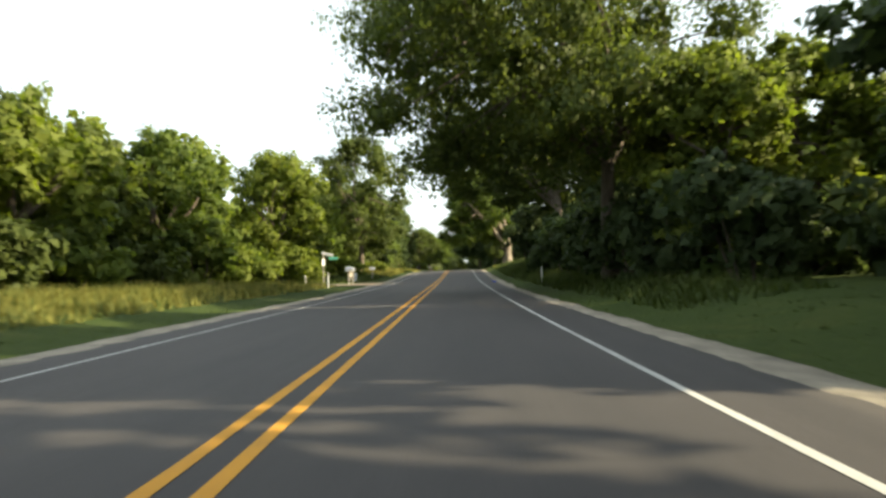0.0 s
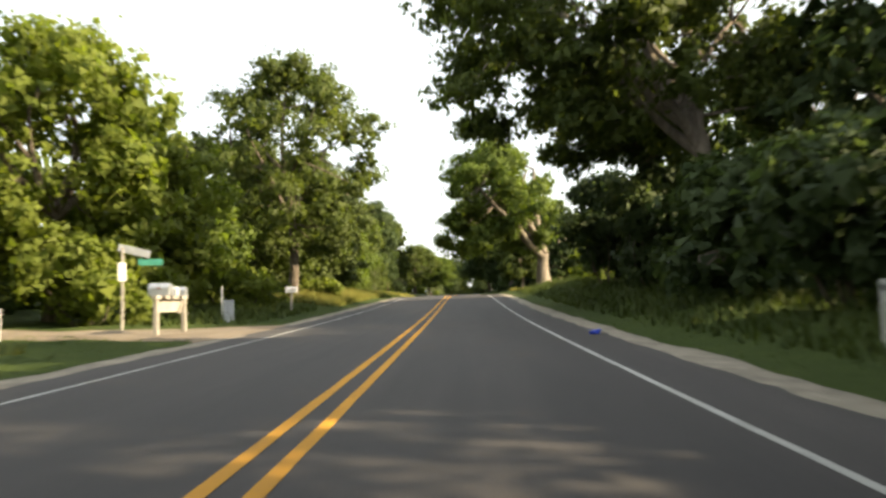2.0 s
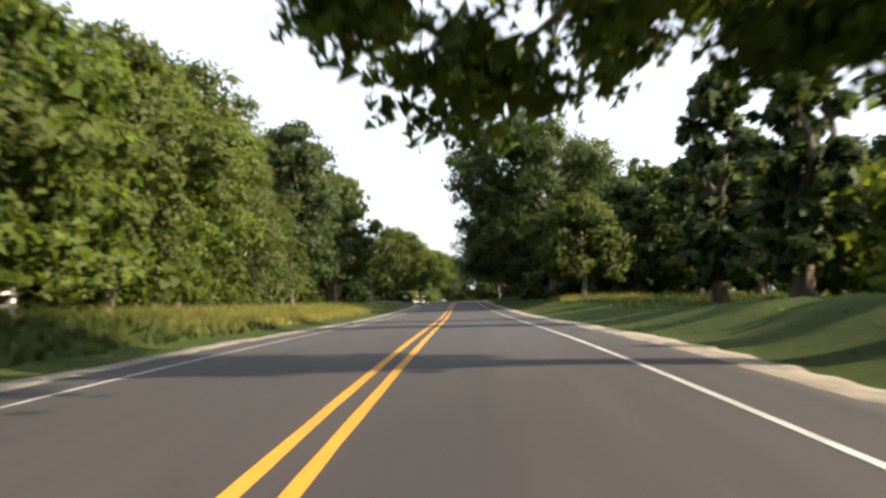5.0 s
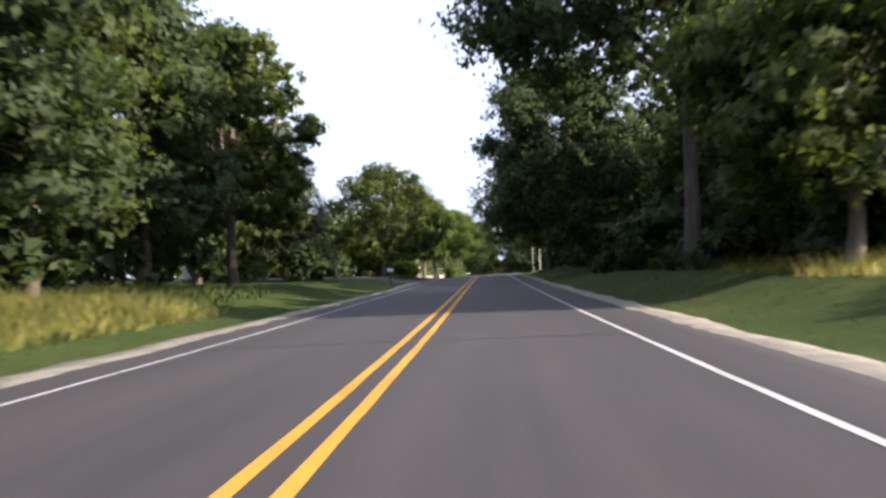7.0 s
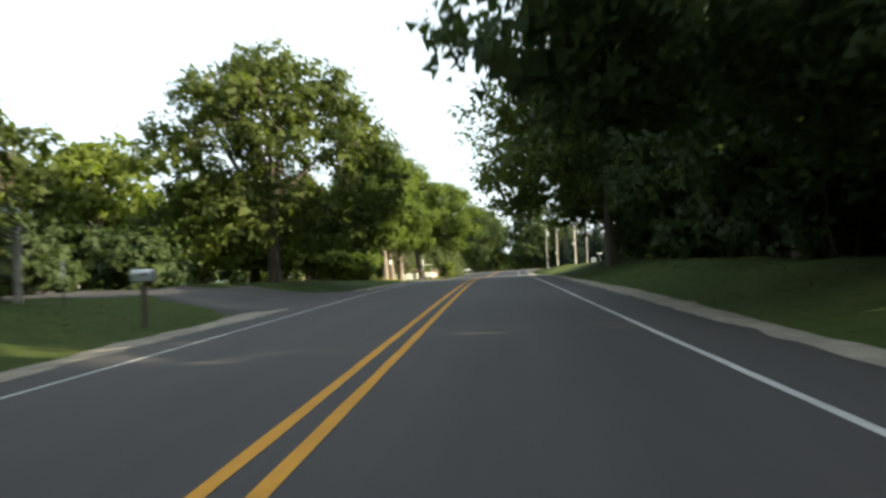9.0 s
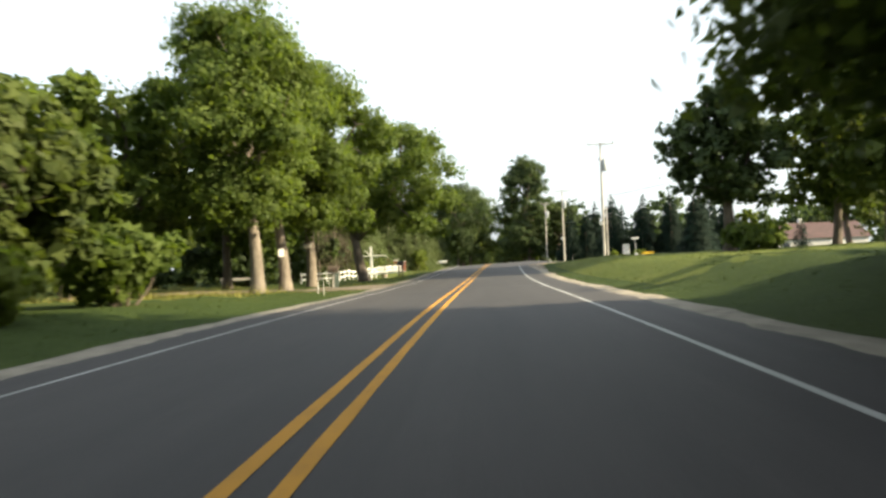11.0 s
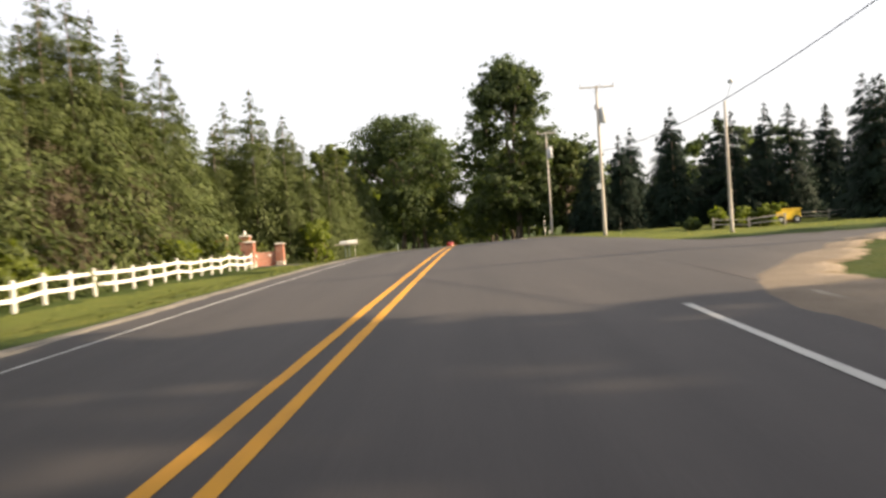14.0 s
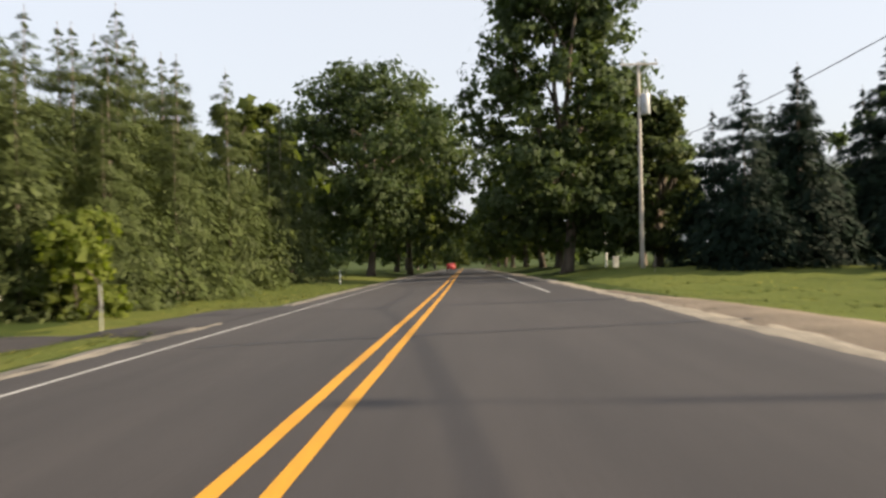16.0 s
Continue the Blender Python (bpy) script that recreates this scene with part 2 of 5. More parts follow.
ROOF_GREY = rough_surface("grey_shingle", (0.10, 0.10, 0.105), (0.20, 0.20, 0.205), 0.9, 9, 0.9, 0, 0.6, 0.02, (1, 1, 4))
SIDING = rough_surface("siding", (0.38, 0.37, 0.36), (0.50, 0.49, 0.47), 0.6, 12, 0.7, 0, 0.3, 0.01, (0.4, 0.4, 6))
RED_WALL = rough_surface("barn_red", (0.16, 0.055, 0.035), (0.26, 0.09, 0.055), 0.8, 12, 0.85, 0, 0.4, 0.01, (4, 4, 0.5))
RUBBER = rough_surface("rubber", (0.015, 0.015, 0.015), (0.03, 0.03, 0.03), 3, 30, 0.8, 0, 0.3, 0.004)
glass_m, gn, gl, gb = material("dark_glass", 0.08)
gb.inputs["Base Color"].default_value = (0.02, 0.025, 0.03, 1)
GLASS = glass_m
lamp_m, ln, ll, lb = material("red_lamp_lens", 0.2)
lb.inputs["Base Color"].default_value = (0.5, 0.01, 0.01, 1)
LENS = lamp_m


# ---- the lie of the land ----
def spline(c, y, step=40.0):
    c = np.asarray(c)
    u = np.clip((np.asarray(y, float) + 40.0) / step, 1, len(c) - 2.001)
    i = np.floor(u).astype(int)
    s = u - i
    w = ((1 - s) ** 3 / 6, (3 * s ** 3 - 6 * s ** 2 + 4) / 6, (-3 * s ** 3 + 3 * s ** 2 + 3 * s + 1) / 6, s ** 3 / 6)
    return sum(w[k] * c[np.clip(i - 1 + k, 0, len(c) - 1)] for k in range(4))


def road_x(y):
    return spline(CENTRE, y)


def road_z(y, u):
    return spline(HEIGHT, y, 20.0) + spline(FALL, y) * np.clip(u, -5.6, 5.6) / 100


LEFT_Y = [-60, 0, 30, 58, 74, 87, 102, 130, 165, 210, 254, 292, 318, 350, 393, 408, 424, 440, 520]
LEFT_H = [0.40, 0.50, 0.42, 0.17, -0.02, 0.08, 0.45, 0.45, 0.36, 0.46, 0.34, 0.05, -0.35, -0.87, -0.72, -0.84, -0.57, 0.00, 0.30]
RIGHT_Y = [-60, 0, 30, 57, 94, 126, 157, 186, 220, 265, 290, 325, 345, 352, 370, 388, 402, 430, 520]
RIGHT_H = [0.30, 0.40, 0.42, 0.33, 0.98, 1.13, 0.41, 0.87, 0.63, 0.94, 1.00, 1.00, 0.37, 0.10, -0.45, -0.42, -0.07, 0.50, 0.50]


def land_z(y, u):
    """The ground's height at y along the road and u to the right of its centre line."""
    y, u = np.asarray(y, float), np.asarray(u, float)
    edge = road_z(y, u) - 0.05
    bank = spline(HEIGHT, y, 20.0) + np.where(u < 0, np.interp(y, LEFT_Y, LEFT_H), np.interp(y, RIGHT_Y, RIGHT_H))
    s = np.clip((np.abs(u) - 5.6) / 4.6, 0, 1)
    s = s * s * (3 - 2 * s)
    far = np.clip((np.abs(u) - 12) / 60, 0, 1)
    rolling = far * (0.35 * np.sin(y * 0.021 + 1.3) * np.sin(u * 0.034) + 0.2 * np.sin(u * 0.09 + y * 0.05)) + np.where(u > 0, 0.65, 0.5) * far
    small = s * (0.07 * np.sin(y * 0.83 + u * 0.6) * np.sin(u * 0.9 - y * 0.23) + 0.05 * np.sin(y * 1.9 + 2 * u))
    return edge * (1 - s) + bank * s + rolling + small


def at(y, u, up=0.0):
    return Vector((float(road_x(y)) + u, y, float(land_z(y, u)) + up))


def side_of(u):
    return -1 if u < 0 else 1


# ---- building blocks ----
def link(name, verts, faces, mat, parent=None, label="", smooth=False, normals=None):
    me = bpy.data.meshes.new(name)
    v = np.asarray(verts, np.float32).reshape(-1, 3)
    me.vertices.add(len(v))
    me.vertices.foreach_set("co", v.ravel())
    if isinstance(faces, np.ndarray):
        k = faces.shape[1]
        flat = faces.astype(np.int32).ravel()
        starts = np.arange(0, len(flat), k, dtype=np.int32)
    else:
        flat = np.array([i for f in faces for i in f], np.int32)
        lens = np.array([len(f) for f in faces], np.int32)
        starts = np.concatenate([[0], np.cumsum(lens)[:-1]]).astype(np.int32)
    me.loops.add(len(flat))
    me.loops.foreach_set("vertex_index", flat)
    me.polygons.add(len(starts))
    me.polygons.foreach_set("loop_start", starts)
    me.materials.append(mat)
    me.update(calc_edges=True)
    if smooth:
        me.polygons.foreach_set("use_smooth", np.ones(len(starts), bool))
    if normals is not None:
        me.polygons.foreach_set("use_smooth", np.ones(len(starts), bool))
        me.normals_split_custom_set_from_vertices(np.asarray(normals, np.float32))
    ob = new(name, me)
    if parent:
        ob.parent = parent
    if label:
        tagged(ob, label)
    return ob


def part(name, bm, mat, parent, label="", smooth=False):
    me = bpy.data.meshes.new(name)
    bm.to_mesh(me)
    bm.free()
    me.materials.append(mat)
    if smooth:
        for p in me.polygons:
            p.use_smooth = True
    ob = new(name, me)
    ob.parent = parent
    if label:
        tagged(ob, label)
    return ob


def thing(name, place, turn, label, category, group="", kind=""):
    ob = new(name)
    ob.matrix_world = Matrix.Translation(place) @ pose(0, 0, 0, 0, 0, turn)
    return tagged(ob, label, category, group, kind)


def box(size, centre, bevel=0.01, segments=1, taper=1.0, rot=None):
    bm = bmesh.new()
    bmesh.ops.create_cube(bm, size=1.0)
    for v in bm.verts:
        k = taper if v.co.z > 0 else 1.0
        v.co = Vector((v.co.x * size[0] * k, v.co.y * size[1] * k, v.co.z * size[2]))
    if bevel:
        bmesh.ops.bevel(bm, geom=bm.edges[:], offset=bevel, segments=segments, affect="EDGES")
    if rot:
        bmesh.ops.transform(bm, matrix=rot, verts=bm.verts)
    bmesh.ops.translate(bm, vec=centre, verts=bm.verts)
    return bm


def joined(*bms):
    """Several shapes as one mesh."""
    out = bmesh.new()
    for b in bms:
        me = bpy.data.meshes.new("joining")
        b.to_mesh(me)
        b.free()
        out.from_mesh(me)
        bpy.data.meshes.remove(me)
    return out


def lathe(profile, n=12, centre=(0, 0, 0)):
    """A turned shape from (radius, height) pairs."""
    bm = bmesh.new()
    rings = []
    for r, z in profile:
        rings.append([bm.verts.new((centre[0] + r * math.cos(2 * math.pi * k / n), centre[1] + r * math.sin(2 * math.pi * k / n), centre[2] + z)) for k in range(n)])
    for a, b in zip(rings, rings[1:]):
        for k in range(n):
            bm.faces.new((a[k], a[(k + 1) % n], b[(k + 1) % n], b[k]))
    bm.faces.new(rings[0][::-1])
    bm.faces.new(rings[-1])
    return bm


def tube_arrays(points, radii, n=7):
    p = np.asarray(points, float)
    d = np.gradient(p, axis=0)
    d /= np.linalg.norm(d, axis=1)[:, None] + 1e-9
    ref = np.where(np.abs(d[:, 2:3]) > 0.9, np.array([[1.0, 0, 0]]), np.array([[0, 0, 1.0]]))
    a = np.cross(d, ref)
    a /= np.linalg.norm(a, axis=1)[:, None] + 1e-9
    b = np.cross(d, a)
    th = np.arange(n) * 2 * math.pi / n
    r = np.asarray(radii, float)[:, None, None]
    v = p[:, None] + r * (np.cos(th)[None, :, None] * a[:, None] + np.sin(th)[None, :, None] * b[:, None])
    k = np.arange(len(p) - 1)[:, None] * n
    i, j = np.arange(n)[None], (np.arange(n)[None] + 1) % n
    f = np.stack([k + i, k + j, k + n + j, k + n + i], -1).reshape(-1, 4)
    return v.reshape(-1, 3), f


class Mass:
    """Gathers arrays of vertices, quads and, for leaves, soft normals into one mesh."""

    def __init__(self):
        self.v, self.f, self.s, self.n = [], [], [], 0

    def add(self, v, f, soft=None):
        self.v.append(v)
        self.f.append(f + self.n)
        self.n += len(v)
        if soft is not None:
            self.s.append(soft)

    def tube(self, points, radii, n=7):
        self.add(*tube_arrays(points, radii, n))

    def link(self, name, mat, parent=None, label="", smooth=False):
        soft = np.concatenate(self.s) if self.s else None
        return link(name, np.concatenate(self.v), np.concatenate(self.f), mat, parent, label, smooth, soft)


def leaf_arrays(rng, pos, normal, size):
    """Three-cornered sprays of leaves at the positions given, facing roughly along the normals."""
    n = len(pos)
    nrm = normal + rng.normal(0, 0.45, (n, 3))
    nrm /= np.linalg.norm(nrm, axis=1)[:, None] + 1e-9
    t = np.cross(nrm, rng.normal(0, 1, (n, 3)))
    t /= np.linalg.norm(t, axis=1)[:, None] + 1e-9
    b = np.cross(t, nrm)
    s = (size * rng.uniform(0.65, 1.6, n))[:, None]
    wide = s * rng.uniform(0.35, 0.6, n)[:, None]
    v = np.stack([pos - t * s * 0.45 - b * wide, pos - t * s * 0.35 + b * wide, pos + t * s * 0.65], 1)
    return v.reshape(-1, 3), np.arange(n * 3).reshape(-1, 3)


def clump(rng, centre, radius, n, size, flat=0.68):
    """A limb's foliage: a dark core, and round it many small tufts of leaves with gaps between them."""
    out, core = int(n * 1.7), max(4, n // 10)
    w = rng.normal(0, 2.2, (3, 3))      # an uneven outline, with bays and sprays
    shape = np.array([rng.uniform(0.8, 1.25), rng.uniform(0.8, 1.25), flat * rng.uniform(0.75, 1.15)])
    m = max(5, out // 24)
    d = rng.normal(0, 1, (m, 3))
    d[:, 2] += 0.25
    d /= np.linalg.norm(d, axis=1)[:, None]
    r = radius * (0.55 + 0.42 * rng.random(m) ** 0.6) * np.where(rng.random(m) < 0.1, rng.uniform(1.0, 1.22, m), 1.0)
    r *= 1 + 0.2 * np.sin(d @ w[0] + 1.0) + 0.16 * np.sin(d @ w[1] * 2.0) + 0.1 * np.sin(d @ w[2] * 3.5)
    pick = rng.integers(0, m, out)
    off = rng.normal(0, 1, (out, 3)) * np.array([1, 1, 0.7])
    off *= (0.15 * radius * rng.uniform(0.6, 1.35, m))[pick][:, None]
    pos = (d * r[:, None] * shape)[pick] + off
    soft = d[pick] * 0.7 + 0.55 * off / (np.linalg.norm(off, axis=1)[:, None] + 1e-9) + np.array([0, 0, 0.3])
    q = rng.normal(0, 1, (core, 3))
    q *= (radius * 0.62 * rng.random(core) ** 0.4 / np.linalg.norm(q, axis=1))[:, None]
    pos = np.asarray(centre) + np.concatenate([pos, q * shape])
    soft = np.concatenate([soft, q / radius + np.array([0, 0, 0.2])])
    soft += rng.normal(0, 0.32, soft.shape)
    soft /= np.linalg.norm(soft, axis=1)[:, None]
    sizes = size * np.concatenate([np.full(out, 0.74), np.full(core, min(1.9, max(0.9, 0.5 / size)))])
    v, f = leaf_arrays(rng, pos, soft, sizes)
    return v, f, np.repeat(soft, 3, axis=0)


def bend(rng, a, b, n=5, sway=0.12):
    a, b = np.asarray(a, float), np.asarray(b, float)
    s = np.linspace(0, 1, n)[:, None]
    p = a + (b - a) * s
    span = np.linalg.norm(b - a)
    off = rng.normal(0, sway * span, 3) * np.array([1, 1, 0.4])
    return p + np.sin(s * math.pi) * off


def broadleaf(name, place, H, R, base, seed, mat, count, size, label, lean=(0, 0), thick=0.35, fork=0.35, lumps=30, lump=(0.26, 0.42), bark=BARK, reach=(0, 0), group="", turn=0.0):
    """A broadleaf tree: trunk and limbs in one mesh, a crown of many leaves in another."""
    rng = np.random.default_rng(seed)
    root = thing(name, place, turn, label, "tree", group)
    wood, crown = Mass(), Mass()
    tip = np.array([lean[0], lean[1], max(base * 1.05, H * fork)])
    pts = bend(rng, (0, 0, -0.4), tip, 7, 0.03)
    wood.tube(pts, thick * np.array([1.55, 1.1, 0.98, 0.9, 0.84, 0.78, 0.74]), 10)
    mid = np.array([lean[0] * 1.5 + reach[0], lean[1] * 1.5 + reach[1], base + (H - base) * 0.5])
    half = np.array([R, R, (H - base) * 0.5])
    centres, radii = [], []
    for k in range(lumps):
        f = (k + rng.random()) / lumps
        wide = math.sqrt(max(0.02, 1 - ((f - 0.38) / 0.64) ** 2)) if f > 0.38 else 0.72 + 0.28 * f / 0.38
        a, q = k * 2.4 + rng.uniform(-0.6, 0.6), math.sqrt(rng.uniform(0.08, 1.0))
        lr = rng.uniform(*lump) * R
        e = max(0.0, R * wide - lr * 0.55) * q
        c = np.array([mid[0] + math.cos(a) * e, mid[1] + math.sin(a) * e, base + lr * 0.35 + f * (H - base - lr * 1.0)])
        centres.append(c)
        radii.append(lr)
    mains = []
    for k in range(6):
        a = k * 2 * math.pi / 6 + rng.uniform(-0.4, 0.4)
        e = mid + np.array([math.cos(a) * R * 0.5, math.sin(a) * R * 0.5, rng.uniform(-0.1, 0.6) * half[2]])
        p = bend(rng, tip - np.array([0, 0, rng.uniform(0.0, 0.9)]), e, 6, 0.12)
        wood.tube(p, np.linspace(thick * 0.58, thick * 0.16, 6), 7)
        mains.append(p)
    p = bend(rng, tip, mid + np.array([0, 0, half[2] * 0.7]), 6, 0.08)
    wood.tube(p, np.linspace(thick * 0.7, thick * 0.12, 6), 7)
    mains.append(p)
    ends = np.concatenate(mains)
    weights = np.array(radii) ** 2
    weights /= weights.sum()
    for c, lr, w in zip(centres, radii, weights):
        near = ends[np.argmin(((ends - c) ** 2).sum(1) + np.where(ends[:, 2] > c[2], 3.0, 0))]
        if count > 5000:
            wood.tube(bend(rng, near, c, 4, 0.1), np.linspace(thick * 0.2, thick * 0.05, 4), 5 if count > 10000 else 3)
        for j in range(2 if count > 10000 else 0):
            e = c + np.clip(rng.normal(0, 1, 3), -1.0, 1.0) * lr * 0.42
            wood.tube(bend(rng, c, e, 3, 0.1), np.linspace(thick * 0.07, thick * 0.025, 3), 4)
        crown.add(*clump(rng, c, lr, max(40, int(count * w)), size))
    wood.link("trunk", bark, root, "", True)
    crown.link("crown", mat, root)
    return root


def shrub(name, place, H, R, seed, mat, count, size, label, lumps=9, group="", category="bush"):
    rng = np.random.default_rng(seed)
    root = thing(name, place, 0, label, category, group)
    wood, crown = Mass(), Mass()
    for k in range(lumps):
        a, q = rng.uniform(0, 6.283), rng.uniform(0, 0.75)
        lr = rng.uniform(0.35, 0.5) * min(R, H)
        c = np.array([math.cos(a) * R * q, math.sin(a) * R * q, rng.uniform(lr * 0.4, max(lr * 0.5, H - lr * 0.75))])
        wood.tube(bend(rng, (c[0] * 0.3, c[1] * 0.3, -0.2), c, 4, 0.1), (0.06, 0.05, 0.035, 0.02), 5)
        crown.add(*clump(rng, c, lr, count // lumps, size, 0.85))
    wood.link("stem", BARK, root)
    crown.link("foliage", mat, root)
    return root


def conifer(name, place, H, R, seed, mat, label, bare=0.05, per=12, group="", thick=0.16, gaps=0.0, droop=0.35, bark=BARK, fine=1.0, dead=0.0, step=0.42):
    """A spruce: a straight tapered trunk, and whorls of drooping boughs with sprays of needles."""
    rng = np.random.default_rng(seed)
    root = thing(name, place, rng.uniform(0, 360), label, "tree", group)
    wood, crown, brown = Mass(), Mass(), Mass()
    z = np.linspace(-0.3, H, 8)
    wood.tube(np.stack([0.02 * np.sin(z), 0.02 * np.cos(z * 1.3), z], 1), np.linspace(thick, 0.015, 8), 8)
    levels = int(H / step)
    for k in range(levels):
        f = (k + rng.uniform(-0.3, 0.3)) / levels
        h = H * (bare + (1 - bare) * f)
        if h > H * 0.985:
            continue
        reach = R * max(0.04, (1 - f)) ** 0.92 * rng.uniform(0.75, 1.12)
        boughs = 7 if f < 0.75 else 5
        for j in range(boughs):
            if rng.random() < gaps:
                continue
            a = (j + rng.uniform(-0.4, 0.4)) * 2 * math.pi / boughs + k * 1.1
            L = reach * rng.uniform(0.6, 1.15)
            dry = f < dead * rng.uniform(0.6, 1.3)
            if dry:
                L *= 0.7
            h = min(H * 0.97, H * (bare + (1 - bare) * (f + rng.uniform(-0.6, 0.6) / levels)))
            out = np.array([math.cos(a), math.sin(a), 0])
            rise = 0.25 if f > 0.7 else 0.0
            end = out * L + np.array([0, 0, h - droop * L + rise * L])
            start = np.array([0, 0, h])
            m = (per if L > 0.9 else max(4, per // 2)) // (3 if dry else 1)
            s = np.sqrt(rng.uniform(0.03, 1, m))[:, None]
            side = np.cross(out, (0, 0, 1))
            pos = start + (end - start) * s + side * rng.normal(0, 0.2, m)[:, None] * L * (1.15 - s * 0.6)
            pos[:, 2] += rng.uniform(-0.2, 0.08, m) * L
            t = out * 0.7 + side * rng.normal(0, 0.6, m)[:, None] + np.array([0, 0, -0.75]) * rng.uniform(0.3, 1.4, m)[:, None]
            t /= np.linalg.norm(t, axis=1)[:, None]
            b = np.cross(t, (0, 0, 1.0))
            b /= np.linalg.norm(b, axis=1)[:, None] + 1e-9
            n = np.cross(b, t)
            ln = fine * (0.2 * L + 0.28) * rng.uniform(0.55, 1.25, m)[:, None]
            wd = ln * rng.uniform(0.24, 0.44, m)[:, None]
            v = np.stack([pos - t * ln * 0.5, pos + b * wd * 0.5 - n * wd * 0.25, pos + t * ln * 0.6, pos - b * wd * 0.5 - n * wd * 0.25], 1).reshape(-1, 3)
            soft = out + n * 0.25 + np.array([0, 0, 0.15]) + side * rng.normal(0, 0.35, m)[:, None]
            soft /= np.linalg.norm(soft, axis=1)[:, None]
            (brown if dry else crown).add(v, np.arange(len(v)).reshape(-1, 4), np.repeat(soft, 4, axis=0))
    wood.link("trunk", bark, root, "", True)
    crown.link("crown", mat, root)
    if dead:
        brown.link("dry_skirt", BROWN, root, "dry brown lower boughs")
    return root


# ---- ground, road, verges ----
def grid_sheet(name, ys, us, height, mat, label, category):
    Y, U = np.meshgrid(ys, us, indexing="ij")
    v = np.stack([road_x(Y) + U, Y, height(Y, U)], -1).reshape(-1, 3)
    a, b = len(ys), len(us)
    i, j = np.meshgrid(np.arange(a - 1), np.arange(b - 1), indexing="ij")
    k = (i * b + j).ravel()
    f = np.stack([k, k + 1, k + b + 1, k + b], -1)
    ob = link(name, v, f, mat, None, "", True)
    return tagged(ob, label, category, "", "structure")


SIDE_NEAR = [(342.0, 4.9), (344.0, 5.6), (348.0, 7.4), (353.0, 10.5), (358.0, 15.0), (360.5, 20.0), (361.5, 30.0), (362.5, 90.0)]
SIDE_FAR = [(384.5, 4.9), (381.5, 6.0), (378.0, 8.2), (374.0, 12.0), (371.5, 16.0), (370.2, 20.0), (369.5, 30.0), (370.0, 90.0)]


def side_road_near(u):
    return np.interp(u, [q[1] for q in SIDE_NEAR], [q[0] for q in SIDE_NEAR])


def side_road_far(u):
    return np.interp(u, [q[1] for q in SIDE_FAR], [q[0] for q in SIDE_FAR])


DRIVES = [(66.5, 74.0, -30), (233.4, 248.6, -34), (305.0, 313.0, -40), (400.6, 409.0, -34)]


def paved(y, u):
    """1 where asphalt or a drive lies, so that the turf stays below it."""
    y, u = np.asarray(y, float), np.asarray(u, float)
    on = (np.abs(u) < 5.0)
    on |= (u >= 4.9) & (u < 90) & (y > side_road_near(np.clip(u, 4.9, 90)) - 0.3) & (y < side_road_far(np.clip(u, 4.9, 90)) + 0.3)
    for a, b, e in DRIVES:
        k = np.clip((np.abs(u) - 5.0) / 5.0, 0, 1) * (b - a) * 0.22
        on |= (u < -4.5) & (u > e) & (y > a + k - 0.2) & (y < b - k + 0.2)
    return on


LAWNS = [(345, 470, -13.6, -5.35), (381, 440, 6.2, 46), (284, 340, 6.4, 32)]


def lawned(y, u):
    """1 inside the mown lawns, so that the rough turf stays below them."""
    on = np.zeros(np.shape(y), bool)
    for y0, y1, u0, u1 in LAWNS:
        on |= (y > y0 + 1.7) & (y < y1 - 3.4) & (u > u0 + (0.5 if u0 > 0 else 1.2)) & (u < u1 - (5 if u0 > 0 else 0.5))
    return on


g_us = np.array([-2600, -1200, -600, -320, -200, -140, -100, -76, -60, -50, -42, -36, -31, -27, -24, -21, -18.5, -16.5, -14.8, -13.2, -11.8, -10.6, -9.6, -8.7, -7.9, -7.2, -6.5, -5.9, -5.3, -4.6,
                 -2, 2, 4.6, 5.3, 5.9, 6.5, 7.2, 7.9, 8.7, 9.6, 10.6, 11.8, 13.2, 14.8, 16.5, 18.5, 21, 24, 27, 31, 36, 42, 50, 60, 76, 100, 140, 200, 320, 600, 1200, 2600], float)
g_ys = np.concatenate([[-2600, -900, -350, -180], np.arange(-100, 700, 1.6), [720, 760, 820, 900, 1050, 1400, 2800]])
ground = grid_sheet("ground", g_ys, g_us, lambda Y, U: land_z(Y, U) - 0.12 * paved(Y, U) - 0.10 * lawned(Y, U), TURF, "green and straw coloured grassy ground beside the road", "ground")

# brighter twin of the turf, with sunlight put into the grass colour
LAWN = turf("lawn", (0.066, 0.092, 0.021), (0.100, 0.122, 0.030), (0.165, 0.155, 0.050))
for y0, y1, u0, u1 in LAWNS:
    grid_sheet("lawn", np.arange(y0, y1, 1.6), np.linspace(u0, u1, int((u1 - u0) / 0.9)), lambda Y, U: land_z(Y, U) + 0.012 - 0.14 * paved(Y, U) - 0.06 * ((Y == Y.min()) | (Y == Y.max()) | (U == U.min()) | (U == U.max())), LAWN, "sunlit yellowish mown grass", "lawn")

r_ys = np.arange(-100, 740, 2.0)
lip = np.array([-4.75, -4.7, -4.4, -3.0, -1.5, 0, 1.5, 3.0, 4.5, 4.95, 5.0])
road = grid_sheet("road", r_ys, lip, lambda Y, U: road_z(Y, U) - np.where((U < -4.72) | (U > 4.97), np.where((U > 0) & (Y > 340) & (Y < 386), 0.0, 0.10), 0) - 0.0004 * U * U, ASPHALT, "dark grey asphalt road with worn wheel tracks", "road")


